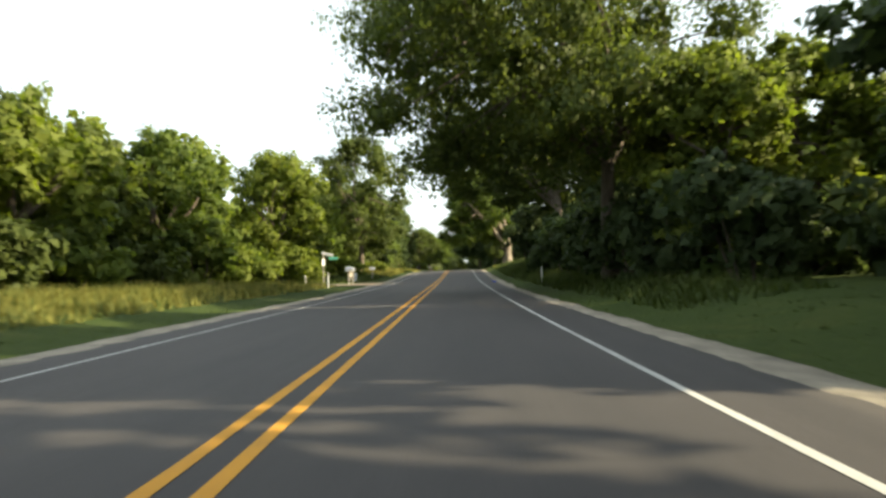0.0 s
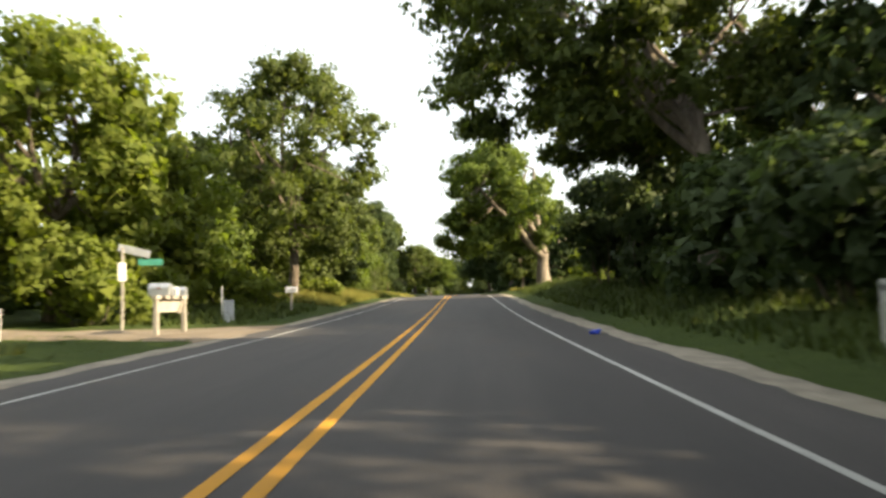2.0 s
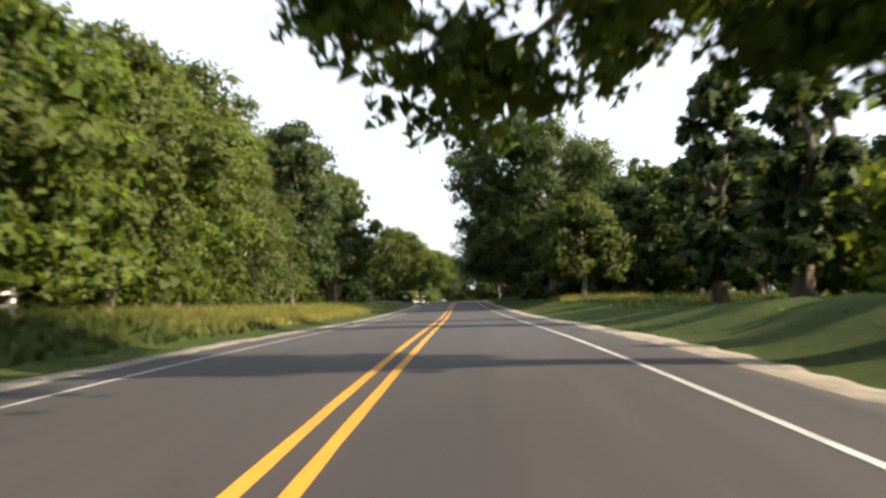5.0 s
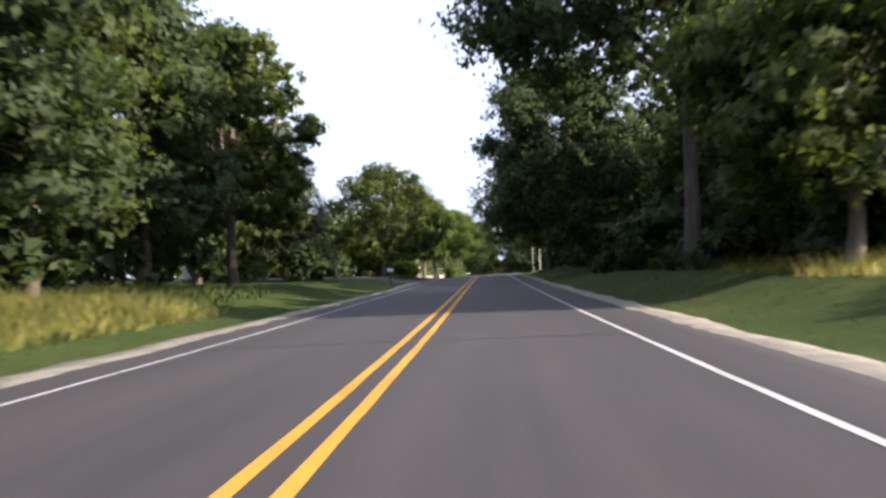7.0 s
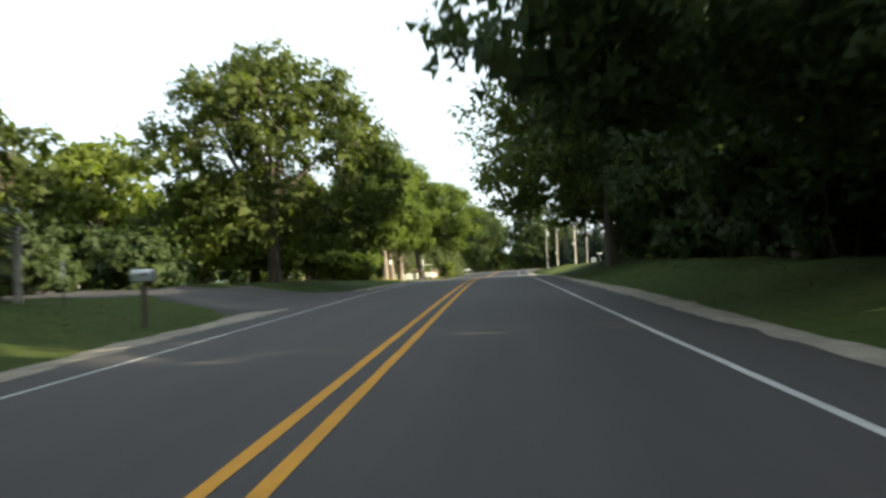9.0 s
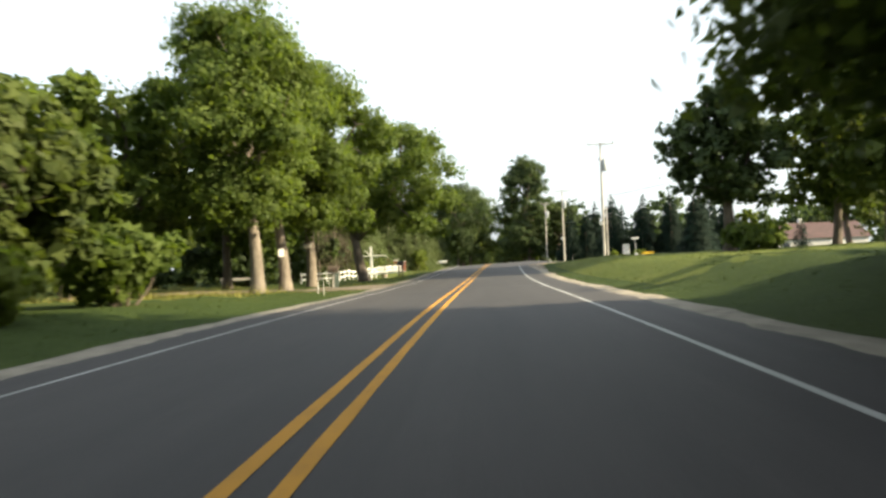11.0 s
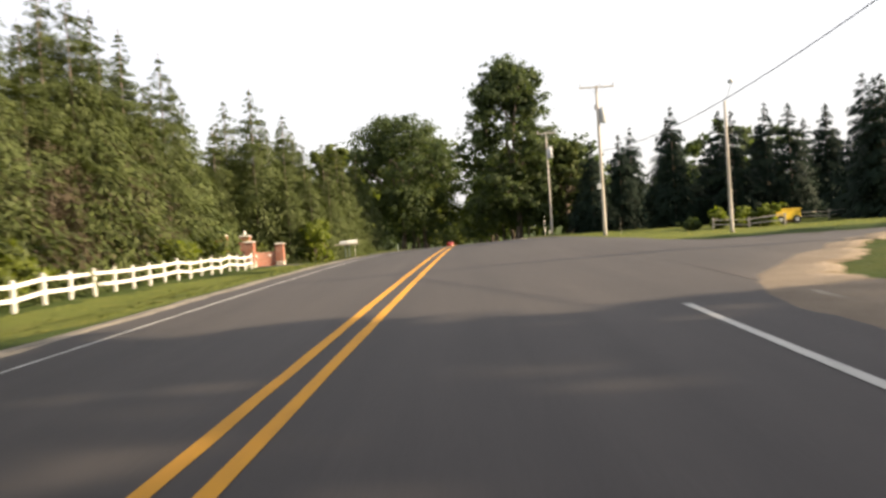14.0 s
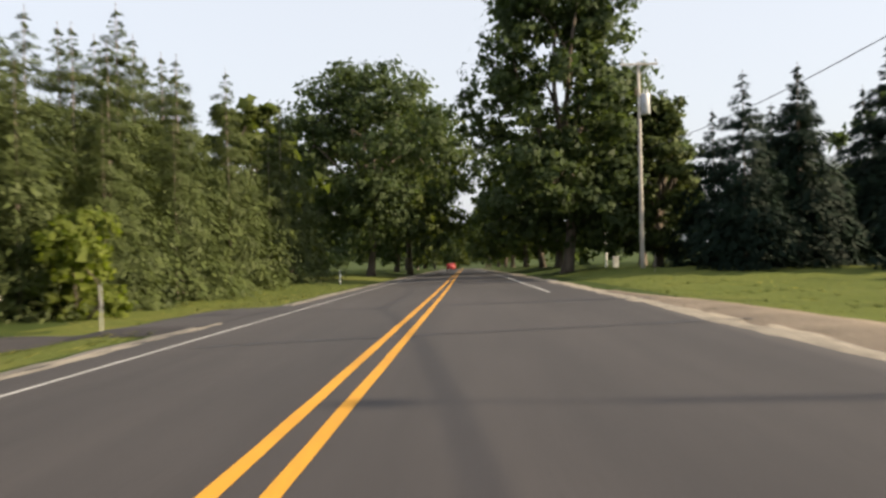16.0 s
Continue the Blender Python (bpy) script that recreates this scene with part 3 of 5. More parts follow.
def stripe(name, u0, u1, y0, y1, mat, label, up=0.005, step=1.0, wave=0.012):
    ys = np.arange(y0, y1 + 0.01, step)
    us = np.array([u0, u1])
    Y, U = np.meshgrid(ys, us, indexing="ij")
    rng = np.random.default_rng(int(abs(u0) * 100) + int(y0 + 200))
    U = U + rng.normal(0, wave * 0.3, U.shape) + wave * np.sin(Y * 0.11 + u0)
    v = np.stack([road_x(Y) + U, Y, road_z(Y, U) - 0.0004 * U * U + up], -1).reshape(-1, 3)
    k = np.arange(len(ys) - 1) * 2
    ob = link(name, v, np.stack([k, k + 1, k + 3, k + 2], -1), mat, road)
    return tagged(ob, label)


stripe("centre_line", -0.225, -0.105, -90, 720, YELLOW, "worn yellow painted centre line")
stripe("centre_line", 0.105, 0.225, -90, 720, YELLOW, "worn yellow painted centre line")
stripe("edge_line", -3.65, -3.575, -90, 720, WHITE_LINE, "thin white painted edge line")
stripe("edge_line", 3.565, 3.655, -90, 342.0, WHITE_LINE, "thin white painted edge line")
stripe("edge_line", 3.565, 3.655, 409.0, 720, WHITE_LINE, "thin white painted edge line")


def seam(y, u0, u1, slope, width):
    us = np.arange(u0, u1 + 0.01, 0.25)
    rng = np.random.default_rng(int(y * 10))
    yy = y + slope * us + np.cumsum(rng.normal(0, 0.015, len(us)))
    w = width * rng.uniform(0.6, 1.3, len(us))
    v = []
    for s in (-0.5, 0.5):
        Y = yy + s * w
        v.append(np.stack([road_x(Y) + us, Y, road_z(Y, us) - 0.0004 * us * us + 0.004], -1))
    v = np.concatenate(v)
    n = len(us)
    k = np.arange(n - 1)
    link("crack_seal", v, np.stack([k, k + 1, k + n + 1, k + n], -1), TAR, road, "black tar crack seal across the road")


for y, u0, u1, sl, w in ((395.5, -3.2, 6.0, 0.0, 0.14), (158.5, -3.4, 3.6, 0.03, 0.10), (294.0, -3.4, 4.0, 0.02, 0.10), (176.5, -3.4, 3.5, 0.0, 0.08)):
    seam(y, u0, u1, sl, w)


def gravel_edge(u_in, width, y0, y1, seed, skip=()):
    """A strip of pale gravel with a ragged outer edge."""
    ys = np.arange(y0, y1, 0.7)
    rng = np.random.default_rng(seed)
    s = side_of(u_in)
    wob = np.convolve(rng.normal(0, 1, len(ys)), np.ones(5) / 5, "same") * 0.16 + np.convolve(rng.normal(0, 1, len(ys)), np.ones(30) / 30, "same") * 0.5
    out = np.abs(u_in) + np.clip(width + wob, 0.25, 1.8)
    inn = np.abs(u_in) - 0.25 + np.convolve(rng.normal(0, 1, len(ys)), np.ones(3) / 3, "same") * 0.05
    cols = [s * inn, s * (inn * 0.66 + out * 0.34), s * (inn * 0.33 + out * 0.67), s * out, s * (out + 0.12)]
    rise = [-0.014, 0.016, 0.025, 0.03, -0.12]
    v = np.stack([np.stack([road_x(ys) + c, ys, np.maximum(land_z(ys, c), road_z(ys, c) - 0.12) * (k > 1) + (road_z(ys, c) - 0.0004 * c * c) * (k <= 1) + h + rng.normal(0, 0.008 if k else 0.003, len(ys))], -1) for k, (c, h) in enumerate(zip(cols, rise))], 1)
    keep = np.ones(len(ys) - 1, bool)
    for a, b in skip:
        keep &= ~((ys[:-1] > a) & (ys[:-1] < b))
    m = len(cols)
    i, j = np.meshgrid(np.arange(len(ys) - 1)[keep], np.arange(m - 1), indexing="ij")
    k = (i * m + j).ravel()
    f = np.stack([k, k + 1, k + m + 1, k + m], -1)
    if s < 0:
        f = f[:, ::-1]
    return tagged(link("gravel_shoulder", v.reshape(-1, 3), f, GRAVEL), "pale sandy gravel shoulder along the asphalt", "shoulder", "", "structure")


gravel_edge(-4.6, 0.5, -95, 720, 3, [(a + 0.5, b - 0.5) for a, b, e in DRIVES])
gravel_edge(4.95, 0.48, -95, 720, 4, [(342.0, 387.0)])


def paving_z(y, u, up=0.02):
    """The height of a paved surface that leaves the road and runs out onto the land."""
    y, u = np.asarray(y, float), np.asarray(u, float)
    w = np.clip((np.abs(u) - 5.0) / 4.0, 0, 1)
    base = road_z(y, u) * (1 - w) + land_z(y, u) * w
    return base - 0.0004 * u * u * (1 - w) + 0.003 + up * np.clip((np.abs(u) - 5.2) / 1.2, 0, 1)


def apron(name, outline_near, outline_far, us, mat, label, category, up=0.02, rows=12):
    """A paved or gravelled surface between two edges that run away from the road."""
    v = []
    for u in us:
        a, b = outline_near(u), outline_far(u)
        for k in range(-1, rows + 2):
            y = a + (b - a) * min(max(k, 0), rows) / rows + (-0.3 if k < 0 else 0.3 if k > rows else 0)
            v.append((float(road_x(y)) + u, y, float(paving_z(y, u, up)) - (0.16 if k < 0 or k > rows else 0)))
    v = np.array(v)
    m = rows + 3
    i, j = np.meshgrid(np.arange(len(us) - 1), np.arange(rows + 2), indexing="ij")
    k = (i * m + j).ravel()
    f = np.stack([k, k + 1, k + m + 1, k + m], -1)
    if us[-1] > us[0]:
        f = f[:, ::-1]
    return tagged(link(name, v, f, mat, None, "", True), label, category, "", "structure")


apron("side_road", side_road_near, side_road_far, np.concatenate([[4.9, 5.2, 5.6, 6, 6.6, 7.4, 8.4, 9.6, 11, 13, 15, 17.5, 20, 24, 30], np.arange(36, 91, 6)]), ASPHALT, "dark asphalt side road meeting the main road", "road")
for (a, b, e), mat, lab in zip(DRIVES, (DIRT, ASPHALT, DIRT, ASPHALT), ("pale gravel drive", "grey asphalt drive", "pale sandy drive", "dark asphalt drive")):
    near = lambda u, a=a, b=b: a + min(max((abs(u) - 5.0) / 5.0, 0), 1) * (b - a) * 0.22
    far = lambda u, a=a, b=b: b - min(max((abs(u) - 5.0) / 5.0, 0), 1) * (b - a) * 0.22
    apron("driveway", near, far, np.array([-4.6, -5, -5.5, -6, -6.6, -7.3, -8.2, -9.2, -10.5, -12, -14, -17, -20, -24, e]), mat, lab + " leaving the road between the trees", "driveway")


def corner_gravel(points, width, seed, mat):
    """Gravel worn along a curved kerbless corner."""
    rng = np.random.default_rng(seed)
    p = np.array(points)
    t = np.linspace(0, len(p) - 1, 60)
    y, u = np.interp(t, np.arange(len(p)), p[:, 0]), np.interp(t, np.arange(len(p)), p[:, 1])
    dy, du = np.gradient(y), np.gradient(u)
    L = np.hypot(dy, du)
    ny, nu = -du / L, dy / L
    wid = width * (1 + 0.7 * np.convolve(rng.normal(0, 1, 60), np.ones(6) / 6, "same")) * np.sin(np.linspace(0.35, 2.9, 60))
    v = []
    for s, h in ((-0.35, -0.02), (0.05, 0.014), (0.6, 0.02), (1.0, 0.02), (1.12, -0.12)):
        yy, uu = y + ny * wid * s, u + nu * wid * s
        low = paving_z(yy, uu)
        v.append(np.stack([road_x(yy) + uu, yy, (np.maximum(land_z(yy, uu), low) if s > 0.5 else low) + h], -1))
    v = np.concatenate(v)
    i, j = np.meshgrid(np.arange(4), np.arange(59), indexing="ij")
    k = (i * 60 + j).ravel()
    f = np.stack([k, k + 1, k + 61, k + 60], -1)
    return tagged(link("corner_gravel", v, f, mat), "pale washed-out gravel at the road corner", "gravel", "", "structure")


corner_gravel([(328, 5.2), (336, 4.7), (341, 4.5), (344, 5.1), (346, 6.2), (349, 8.0), (353, 10.6)], 1.3, 5, DIRT)
corner_gravel([(376, 9.8), (378, 8.0), (381.5, 6.3), (384.5, 5.7), (390, 5.6), (400, 5.5), (408, 5.2)], 1.1, 6, DIRT)


# ---- grass ----
def blades(name, boxes, height, width, mat, label, seed, clump_size=1):
    """Tufts of grass blades, thick on the ground between the stretches given (y0, y1, u0, u1, count)."""
    rng = np.random.default_rng(seed)
    P = []
    for y0, y1, u0, u1, n in boxes:
        y, u = rng.uniform(y0, y1, n), rng.uniform(u0, u1, n)
        ok = ~paved(y, u) & (np.abs(u) > 5.15 + rng.uniform(0, 0.6, n))
        y, u = y[ok], u[ok]
        P.append(np.stack([road_x(y) + u, y, land_z(y, u) - 0.02], -1))
    P = np.concatenate(P)
    n = len(P)
    a = rng.uniform(0, 6.283, n)
    h = height * rng.uniform(0.5, 1.25, n)
    side = np.stack([np.cos(a), np.sin(a), np.zeros(n)], -1) * (width * rng.uniform(0.6, 1.3, n))[:, None]
    lean_v = np.stack([rng.normal(0, 0.35, n), rng.normal(0, 0.35, n), np.ones(n)], -1) * h[:, None]
    v = np.stack([P - side, P + side, P + lean_v * 0.55 + side * 0.7, P + lean_v], 1).reshape(-1, 3)
    f = np.arange(n * 4).reshape(-1, 4)[:, [0, 1, 3, 2]]
    soft = np.stack([rng.normal(0, 0.3, n) + 0.25, rng.normal(0, 0.3, n) - 0.25, np.ones(n)], -1)
    soft = np.repeat(soft / np.linalg.norm(soft, axis=1)[:, None], 4, axis=0)
    return tagged(link(name, v, f, mat, normals=soft), label, "grass", "", "stuff")


mown = []
for y0 in range(0, 440, 20):
    mown.append((y0, y0 + 20, -11, -5.2, 1150))
    mown.append((y0, y0 + 20, 5.2, 11, 1050))
blades("verge_grass", mown, 0.11, 0.03, GRASS, "short green verge grass beside the gravel", 11)
tall = [(0, 60, -19, -7.5, 9000), (76, 92, -13, -6.6, 2500), (96, 150, -12, -6.4, 7000), (60, 125, 6.6, 12, 6000), (150, 200, 10, 24, 6000), (20, 60, 6.8, 11, 4500), (130, 200, -12, -8, 4000)]
blades("tall_grass", tall, 0.6, 0.04, GRASS, "tall uncut green grass below the trees", 12)
hay = [(6, 62, -16, -7.4, 9500), (97, 126, -11, -6.4, 11000), (140, 188, -14, -6.8, 13000), (177, 193, 9.3, 16, 2300), (160, 172, 16, 23, 1300), (292, 303, -22, -9, 800)]
blades("dry_grass", [(a, c, d, e, int(n * 1.7)) for a, c, d, e, n in hay], 0.6, 0.02, HAY, "tall yellow seeding grass in the sun", 13)


# straw blades lift the mown grass to its sunlit yellow by colour
blades("mown_straw_grass", [(383, 418, 7, 45, 9000), (300, 440, -13.0, -5.6, 9000)], 0.09, 0.02, HAY, "short straw coloured grass", 14)


# ---- trees ----
GREENWOOD = "roadside trees"
n_seed = [100]


def seed():
    n_seed[0] += 1
    return n_seed[0]


def tree(y, u, H, R, base, mat=OAK, count=7000, size=0.4, label="broad green roadside tree in full leaf", **k):
    if abs(u) > 17.5:
        count, size = int(count * 0.52), size * 1.32
    elif 7000 <= count <= 23000:
        count, size = int(count * 0.88), size * 1.06
    return broadleaf("tree", at(y, u), H, R, base, seed(), mat, count, size, label, group=GREENWOOD, **k)


def bush(y, u, H, R, mat=MAPLE, count=2600, size=0.26, label="dense green roadside bush"):
    return shrub("bush", at(y, u), H, R, seed(), mat, int(count * 0.74), size * 1.13, label, group="roadside bushes")


# right, from the start: great overhanging oaks, and a thicket below them
tree(44, 9.8, 19, 12.3, 5.2, OAK, 46000, 0.235, "great dark oak overhanging the road", reach=(-3.6, -0.5), lumps=66, lump=(0.16, 0.26), thick=0.42)
# unseen trees, added beside and behind the start to shade the road
tree(11.2, 18, 14, 7.6, 1.0, OAK, 20000, 0.5, "tall tree out of view, added to shade the road")
tree(-3.4, 18, 15, 7.7, 1.0, OAK, 20000, 0.5, "tall tree out of view, added to shade the road")
tree(0.0, 9.5, 17, 8.6, 5.5, OAK, 10000, 0.6, "tall tree out of view, added to shade the road")
# stands out of view too, kept for its shade
tree(19, 19, 13.5, 6.6, 1.6, MAPLE, 14000, 0.38, "leafy tree with sunlit yellow-green top")
tree(-22, 12, 16, 9, 5, OAK, 5000, 0.5, "tall tree out of view, added to shade the road")
tree(80, 11.5, 18.5, 9.7, 6.2, OAK, 27000, 0.3, "tall oak with twisted pale limbs", bark=PALE_BARK, reach=(-2.7, 2.0), lumps=66, lump=(0.13, 0.22), thick=0.42)
# unseen: added to shade the grass and the lower crowns beyond it
tree(27, 28, 8.5, 5, 0.6, OAK, 5000, 0.42, "leafy tree out of view, added to shade the open grass")
# evenly bright leaves stand in for the sun on these crowns
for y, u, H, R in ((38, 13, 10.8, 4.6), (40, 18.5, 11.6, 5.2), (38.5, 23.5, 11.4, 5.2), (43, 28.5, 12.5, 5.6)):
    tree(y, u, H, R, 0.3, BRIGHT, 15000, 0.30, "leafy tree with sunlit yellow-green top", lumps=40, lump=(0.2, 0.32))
for y, u, H, R in ((37.5, 10.4, 4.4, 2.6), (42, 10.2, 4.8, 2.6), (47, 10.6, 5.2, 2.8), (53, 10.8, 5.0, 2.8), (60, 11.2, 4.6, 2.8), (36.5, 16, 3.6, 2.8), (37, 21, 3.8, 2.8), (65, 10.6, 4.6, 2.8), (72, 10.8, 4.8, 2.8)):
    bush(y, u, H, R, DUSK, 2700, 0.34, "dark dense thicket below the oaks")
tree(52, 19, 13, 6.5, 0.5, DUSK, 9000, 0.38, "dark dense tree with branches to the ground")
tree(70, 20, 13, 6.5, 0.5, DUSK, 9000, 0.38, "dark dense tree with branches to the ground")
tree(88, 21, 14.5, 5.5, 0.5, DUSK, 7000, 0.38, "dark dense tree with branches to the ground")
for y, u, H, R in ((31, 12.5, 4.5, 3.2), (40, 13, 6, 4), (50, 12.5, 5.5, 4), (58, 13.5, 6.5, 4.2), (68, 12.5, 5.5, 3.6), (76, 12.4, 7.4, 3.4), (83, 12.6, 6.6, 3.4)):
    bush(y, u, H, R, DUSK, 2700, 0.36, "dark dense thicket below the oaks")
bush(97, 10.4, 7.2, 3.5, DUSK, 11000, 0.25, "tall dark bush with reaching sprays")
bush(102, 13.2, 6.5, 3.8, DUSK, 5200, 0.27, "tall dark bush at the top of the bank")
tree(105, 17, 9.0, 4.4, 1.0, DUSK, 9000, 0.36, "dark tree with loose outer twigs")
# BRIGHT carries the sunlight on these bank bushes in its colour
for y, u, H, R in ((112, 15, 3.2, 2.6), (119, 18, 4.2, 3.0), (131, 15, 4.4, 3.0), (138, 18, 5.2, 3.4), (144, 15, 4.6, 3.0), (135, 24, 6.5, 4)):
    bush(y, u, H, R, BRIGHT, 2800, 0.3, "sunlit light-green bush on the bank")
tree(126.2, 9.2, 14.2, 7.5, 2.9, MAPLE, 26000, 0.28, "large old tree with a thick forked pale trunk", thick=0.66, fork=0.19, bark=PALE_BARK, lumps=50, lump=(0.16, 0.26), reach=(-4.5, 0))
# added for shade: two narrow trees band the road, four darken the field
for y, u, H, R, b in ((143.6, 12.6, 10.5, 2.1, 0.6), (153.0, 12.8, 10.8, 2.3, 0.6), (148, 24, 9, 4.5, 0.4), (157, 23.5, 9, 4.5, 0.4), (166, 24, 9, 4.5, 0.4), (174, 25.5, 9, 4.5, 0.4)):
    tree(y, u, H, R, b, DUSK, 7000, 0.42, "dark low-branched tree added to shade the road and field")
# left, from the start
for k, (y, u, H, R) in enumerate(((30, -24, 10, 5.0), (40, -20, 9.5, 4.6), (50, -25, 11.5, 5.4), (58, -19, 10.5, 4.6), (67, -22, 12, 5.2), (22, -30, 11, 5.5), (45, -33, 13, 6), (70, -31, 14, 6), (12, -27, 10, 5), (58, -38, 14, 6.5), (85, -26, 14, 6))):
    tree(y, u, H * 1.1, R * 1.1, 0.3, (MAPLE, BRIGHT, OAK)[k % 3], *((7500, 0.36) if u > -26 else (3600, 0.52)), "leafy green tree at the edge of the wood")
for k, (y, u, H, R) in enumerate(((26, -21, 8.6, 4.6), (34, -22.5, 9.4, 4.8), (44, -22, 9.6, 4.8), (53, -22, 10.4, 4.8), (62, -20, 10.6, 4.6), (36, -27, 11, 5.4), (17, -24, 9, 5))):
    tree(y, u, H, R, 0.2, (OAK, MAPLE, BRIGHT)[k % 3], 8500, 0.34, "leafy green tree at the edge of the wood")
for k in range(9):
    bush(24 + k * 5.5, -18.5 - 2.2 * math.sin(k * 1.9), 4.6 + math.sin(k * 2.3), 3.4, (MAPLE, BRIGHT, OAK)[k % 3], 2200, 0.36, "leafy green hedge bush at the edge of the wood")
tree(79, -15.5, 13, 5.2, 0.6, BRIGHT, 12000, 0.32, "light green sunlit tree with drooping sprays", lumps=36)
tree(88, -15, 11, 4.6, 0.8, BRIGHT, 10000, 0.32, "leafy green tree beside the drive")
tree(102.2, -10.4, 17.2, 7.8, 2.8, OAK, 19000, 0.26, "tall open oak with a bare sunlit trunk", lumps=58, lump=(0.15, 0.25), thick=0.34, reach=(-0.3, 0.5))
for y, u, H, R, m in ((94, -16, 8, 4, MAPLE), (110, -15, 12.5, 5, OAK), (117, -13.5, 12.5, 4.8, PINE), (126, -12.6, 13.6, 5.0, PINE), (133, -14, 12, 5, OAK), (141, -13.5, 11, 4.4, MAPLE), (150, -14, 13, 5, OAK), (158, -15, 13, 5, MAPLE), (120, -22, 15, 6, OAK), (138, -23, 15, 6, OAK), (156, -23, 15, 6, OAK)):
    tree(y, u, H, R * 1.1, 0.8, m, *((11500, 0.30) if u > -20 else (3600, 0.55)), "tall leafy tree with brownish green foliage")
# BRIGHT bushes: sunlight on the left verge given by leaf colour
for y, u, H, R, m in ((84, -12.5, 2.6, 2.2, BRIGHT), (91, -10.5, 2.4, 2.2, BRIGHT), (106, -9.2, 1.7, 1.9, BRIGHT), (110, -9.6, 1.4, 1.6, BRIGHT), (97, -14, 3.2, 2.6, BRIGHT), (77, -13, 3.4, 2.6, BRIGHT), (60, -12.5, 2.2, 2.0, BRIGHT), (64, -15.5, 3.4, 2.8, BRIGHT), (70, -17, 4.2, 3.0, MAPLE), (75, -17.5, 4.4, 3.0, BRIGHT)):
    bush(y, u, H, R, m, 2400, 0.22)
# second stretch, left: tall wood with dark open trunks
for k, (y, u, H, R, b) in enumerate(((164, -16, 15, 5, 3), (186, -13.5, 15.5, 4.4, 3.5), (193, -16, 15, 5, 3.5), (201, -15, 14, 5, 3.5), (217, -18, 15, 5.5, 4), (225, -21, 14, 5.5, 3), (200, -23, 17, 6, 4), (184, -24, 17, 6, 4), (168, -24, 16, 6, 3))):
    tree(y, u, H * 1.06, R * 1.12, b * 0.75, (OAK, DUSK)[k % 2], *((11500, 0.31) if u > -20 else (3600, 0.55)), "tall dark-trunked woodland tree beside the road", bark=BARK, thick=0.26)
tree(209.6, -13.2, 15.4, 5.4, 3.2, OAK, 14000, 0.34, "tall dark-trunked woodland tree beside the road", thick=0.28, lumps=46, lump=(0.2, 0.3))
conifer("larch_tree", at(178, -15.0), 17, 5.6, seed(), OAK, "tall feathery light-green tree with layered boughs", per=130, fine=0.32, group="spruces", gaps=0.08, droop=0.15, bare=0.12, thick=0.2)
conifer("larch_tree", at(170, -17.5), 16, 5.0, seed(), OAK, "tall feathery green tree with layered boughs", per=70, fine=0.45, group="spruces", gaps=0.08, droop=0.15, bare=0.1, thick=0.2)
conifer("spruce_tree", at(230, -15.3), 15.5, 5.6, seed(), OLIVE, "tall ragged spruce with upswept tips", per=120, group="spruces", gaps=0.06, droop=0.34, fine=0.5, step=0.62, bare=0.2)
conifer("spruce_tree", at(236, -22), 11, 3.6, seed(), OLIVE, "tall ragged spruce with upswept tips", per=30, fine=0.6, group="spruces", gaps=0.1)
tree(254, -10.3, 12.6, 7.9, 1.8, OAK, 17000, 0.24, "spreading round-topped oak with open dark limbs", lumps=84, lump=(0.16, 0.24), thick=0.32)
for k, (y, u, H, R) in enumerate(((242, -22, 9, 4.6), (250, -24, 10, 5), (266, -15, 7, 4), (274, -12.5, 6, 3.4), (282, -13, 6.5, 3.6), (262, -24, 10, 5), (276, -22, 9, 5), (290, -20, 9, 4.6))):
    tree(y, u, H, R, 0.8, (MAPLE, OAK, BRIGHT)[k % 3], 7000, 0.34, "leafy green tree at the edge of a garden")
for y, u, H, R, m in ((268, -9.8, 2.2, 2.0, BRIGHT), (276, -9.5, 1.8, 1.8, BRIGHT), (232, -14, 2.4, 2.0, DUSK), (226, -13, 3, 2.4, DUSK), (247, -14, 3, 2.6, DUSK), (259, -20.5, 4.2, 3.2, MAPLE), (263, -23.5, 4.4, 3.2, OAK), (255, -24, 4.2, 3.2, OAK), (286, -11, 2.5, 2.2, MAPLE), (240, -16, 2.6, 2.2, DUSK), (249, -20, 4.2, 3.4, DUSK), (254, -18, 4.0, 3.0, OAK), (244, -22, 4.4, 3.4, OAK)):
    bush(y, u, H, R, m)
# second stretch, right
tree(186.6, 11.4, 9.2, 4.4, 1.6, OAK, 12000, 0.30, "smaller grey-green tree with a pale trunk", bark=PALE_BARK, lumps=32, lump=(0.26, 0.4), thick=0.24)
tree(201, 10.6, 19.4, 9.4, 8.6, DUSK, 20000, 0.32, "great dark oak with a broken top", lumps=48, lump=(0.18, 0.3), reach=(-2.5, 0))
tree(193, 16.5, 11.6, 4.2, 0.8, DUSK, 11000, 0.34, "dark dense tree at the edge of the wood")
tree(189, 22, 12.4, 4.4, 0.8, OAK, 9000, 0.42, "dark dense tree at the edge of the wood")
tree(215, 16, 19.5, 5.2, 1.0, OAK, 12000, 0.33, "broad dark tree at the edge of the wood", lumps=40)
tree(228, 10.5, 17.0, 7.2, 2.6, DUSK, 29000, 0.28, "great dark tree hanging over the verge", lumps=54, lump=(0.2, 0.32), reach=(-3.6, 0))
tree(240, 12.2, 12.0, 6.8, 2.0, DUSK, 14000, 0.32, "broad dark tree hanging over the verge", lumps=40)
tree(262, 8.6, 15, 11.5, 3.4, OAK, 22000, 0.31, "great oak reaching across the road", lumps=46, lump=(0.2, 0.3))
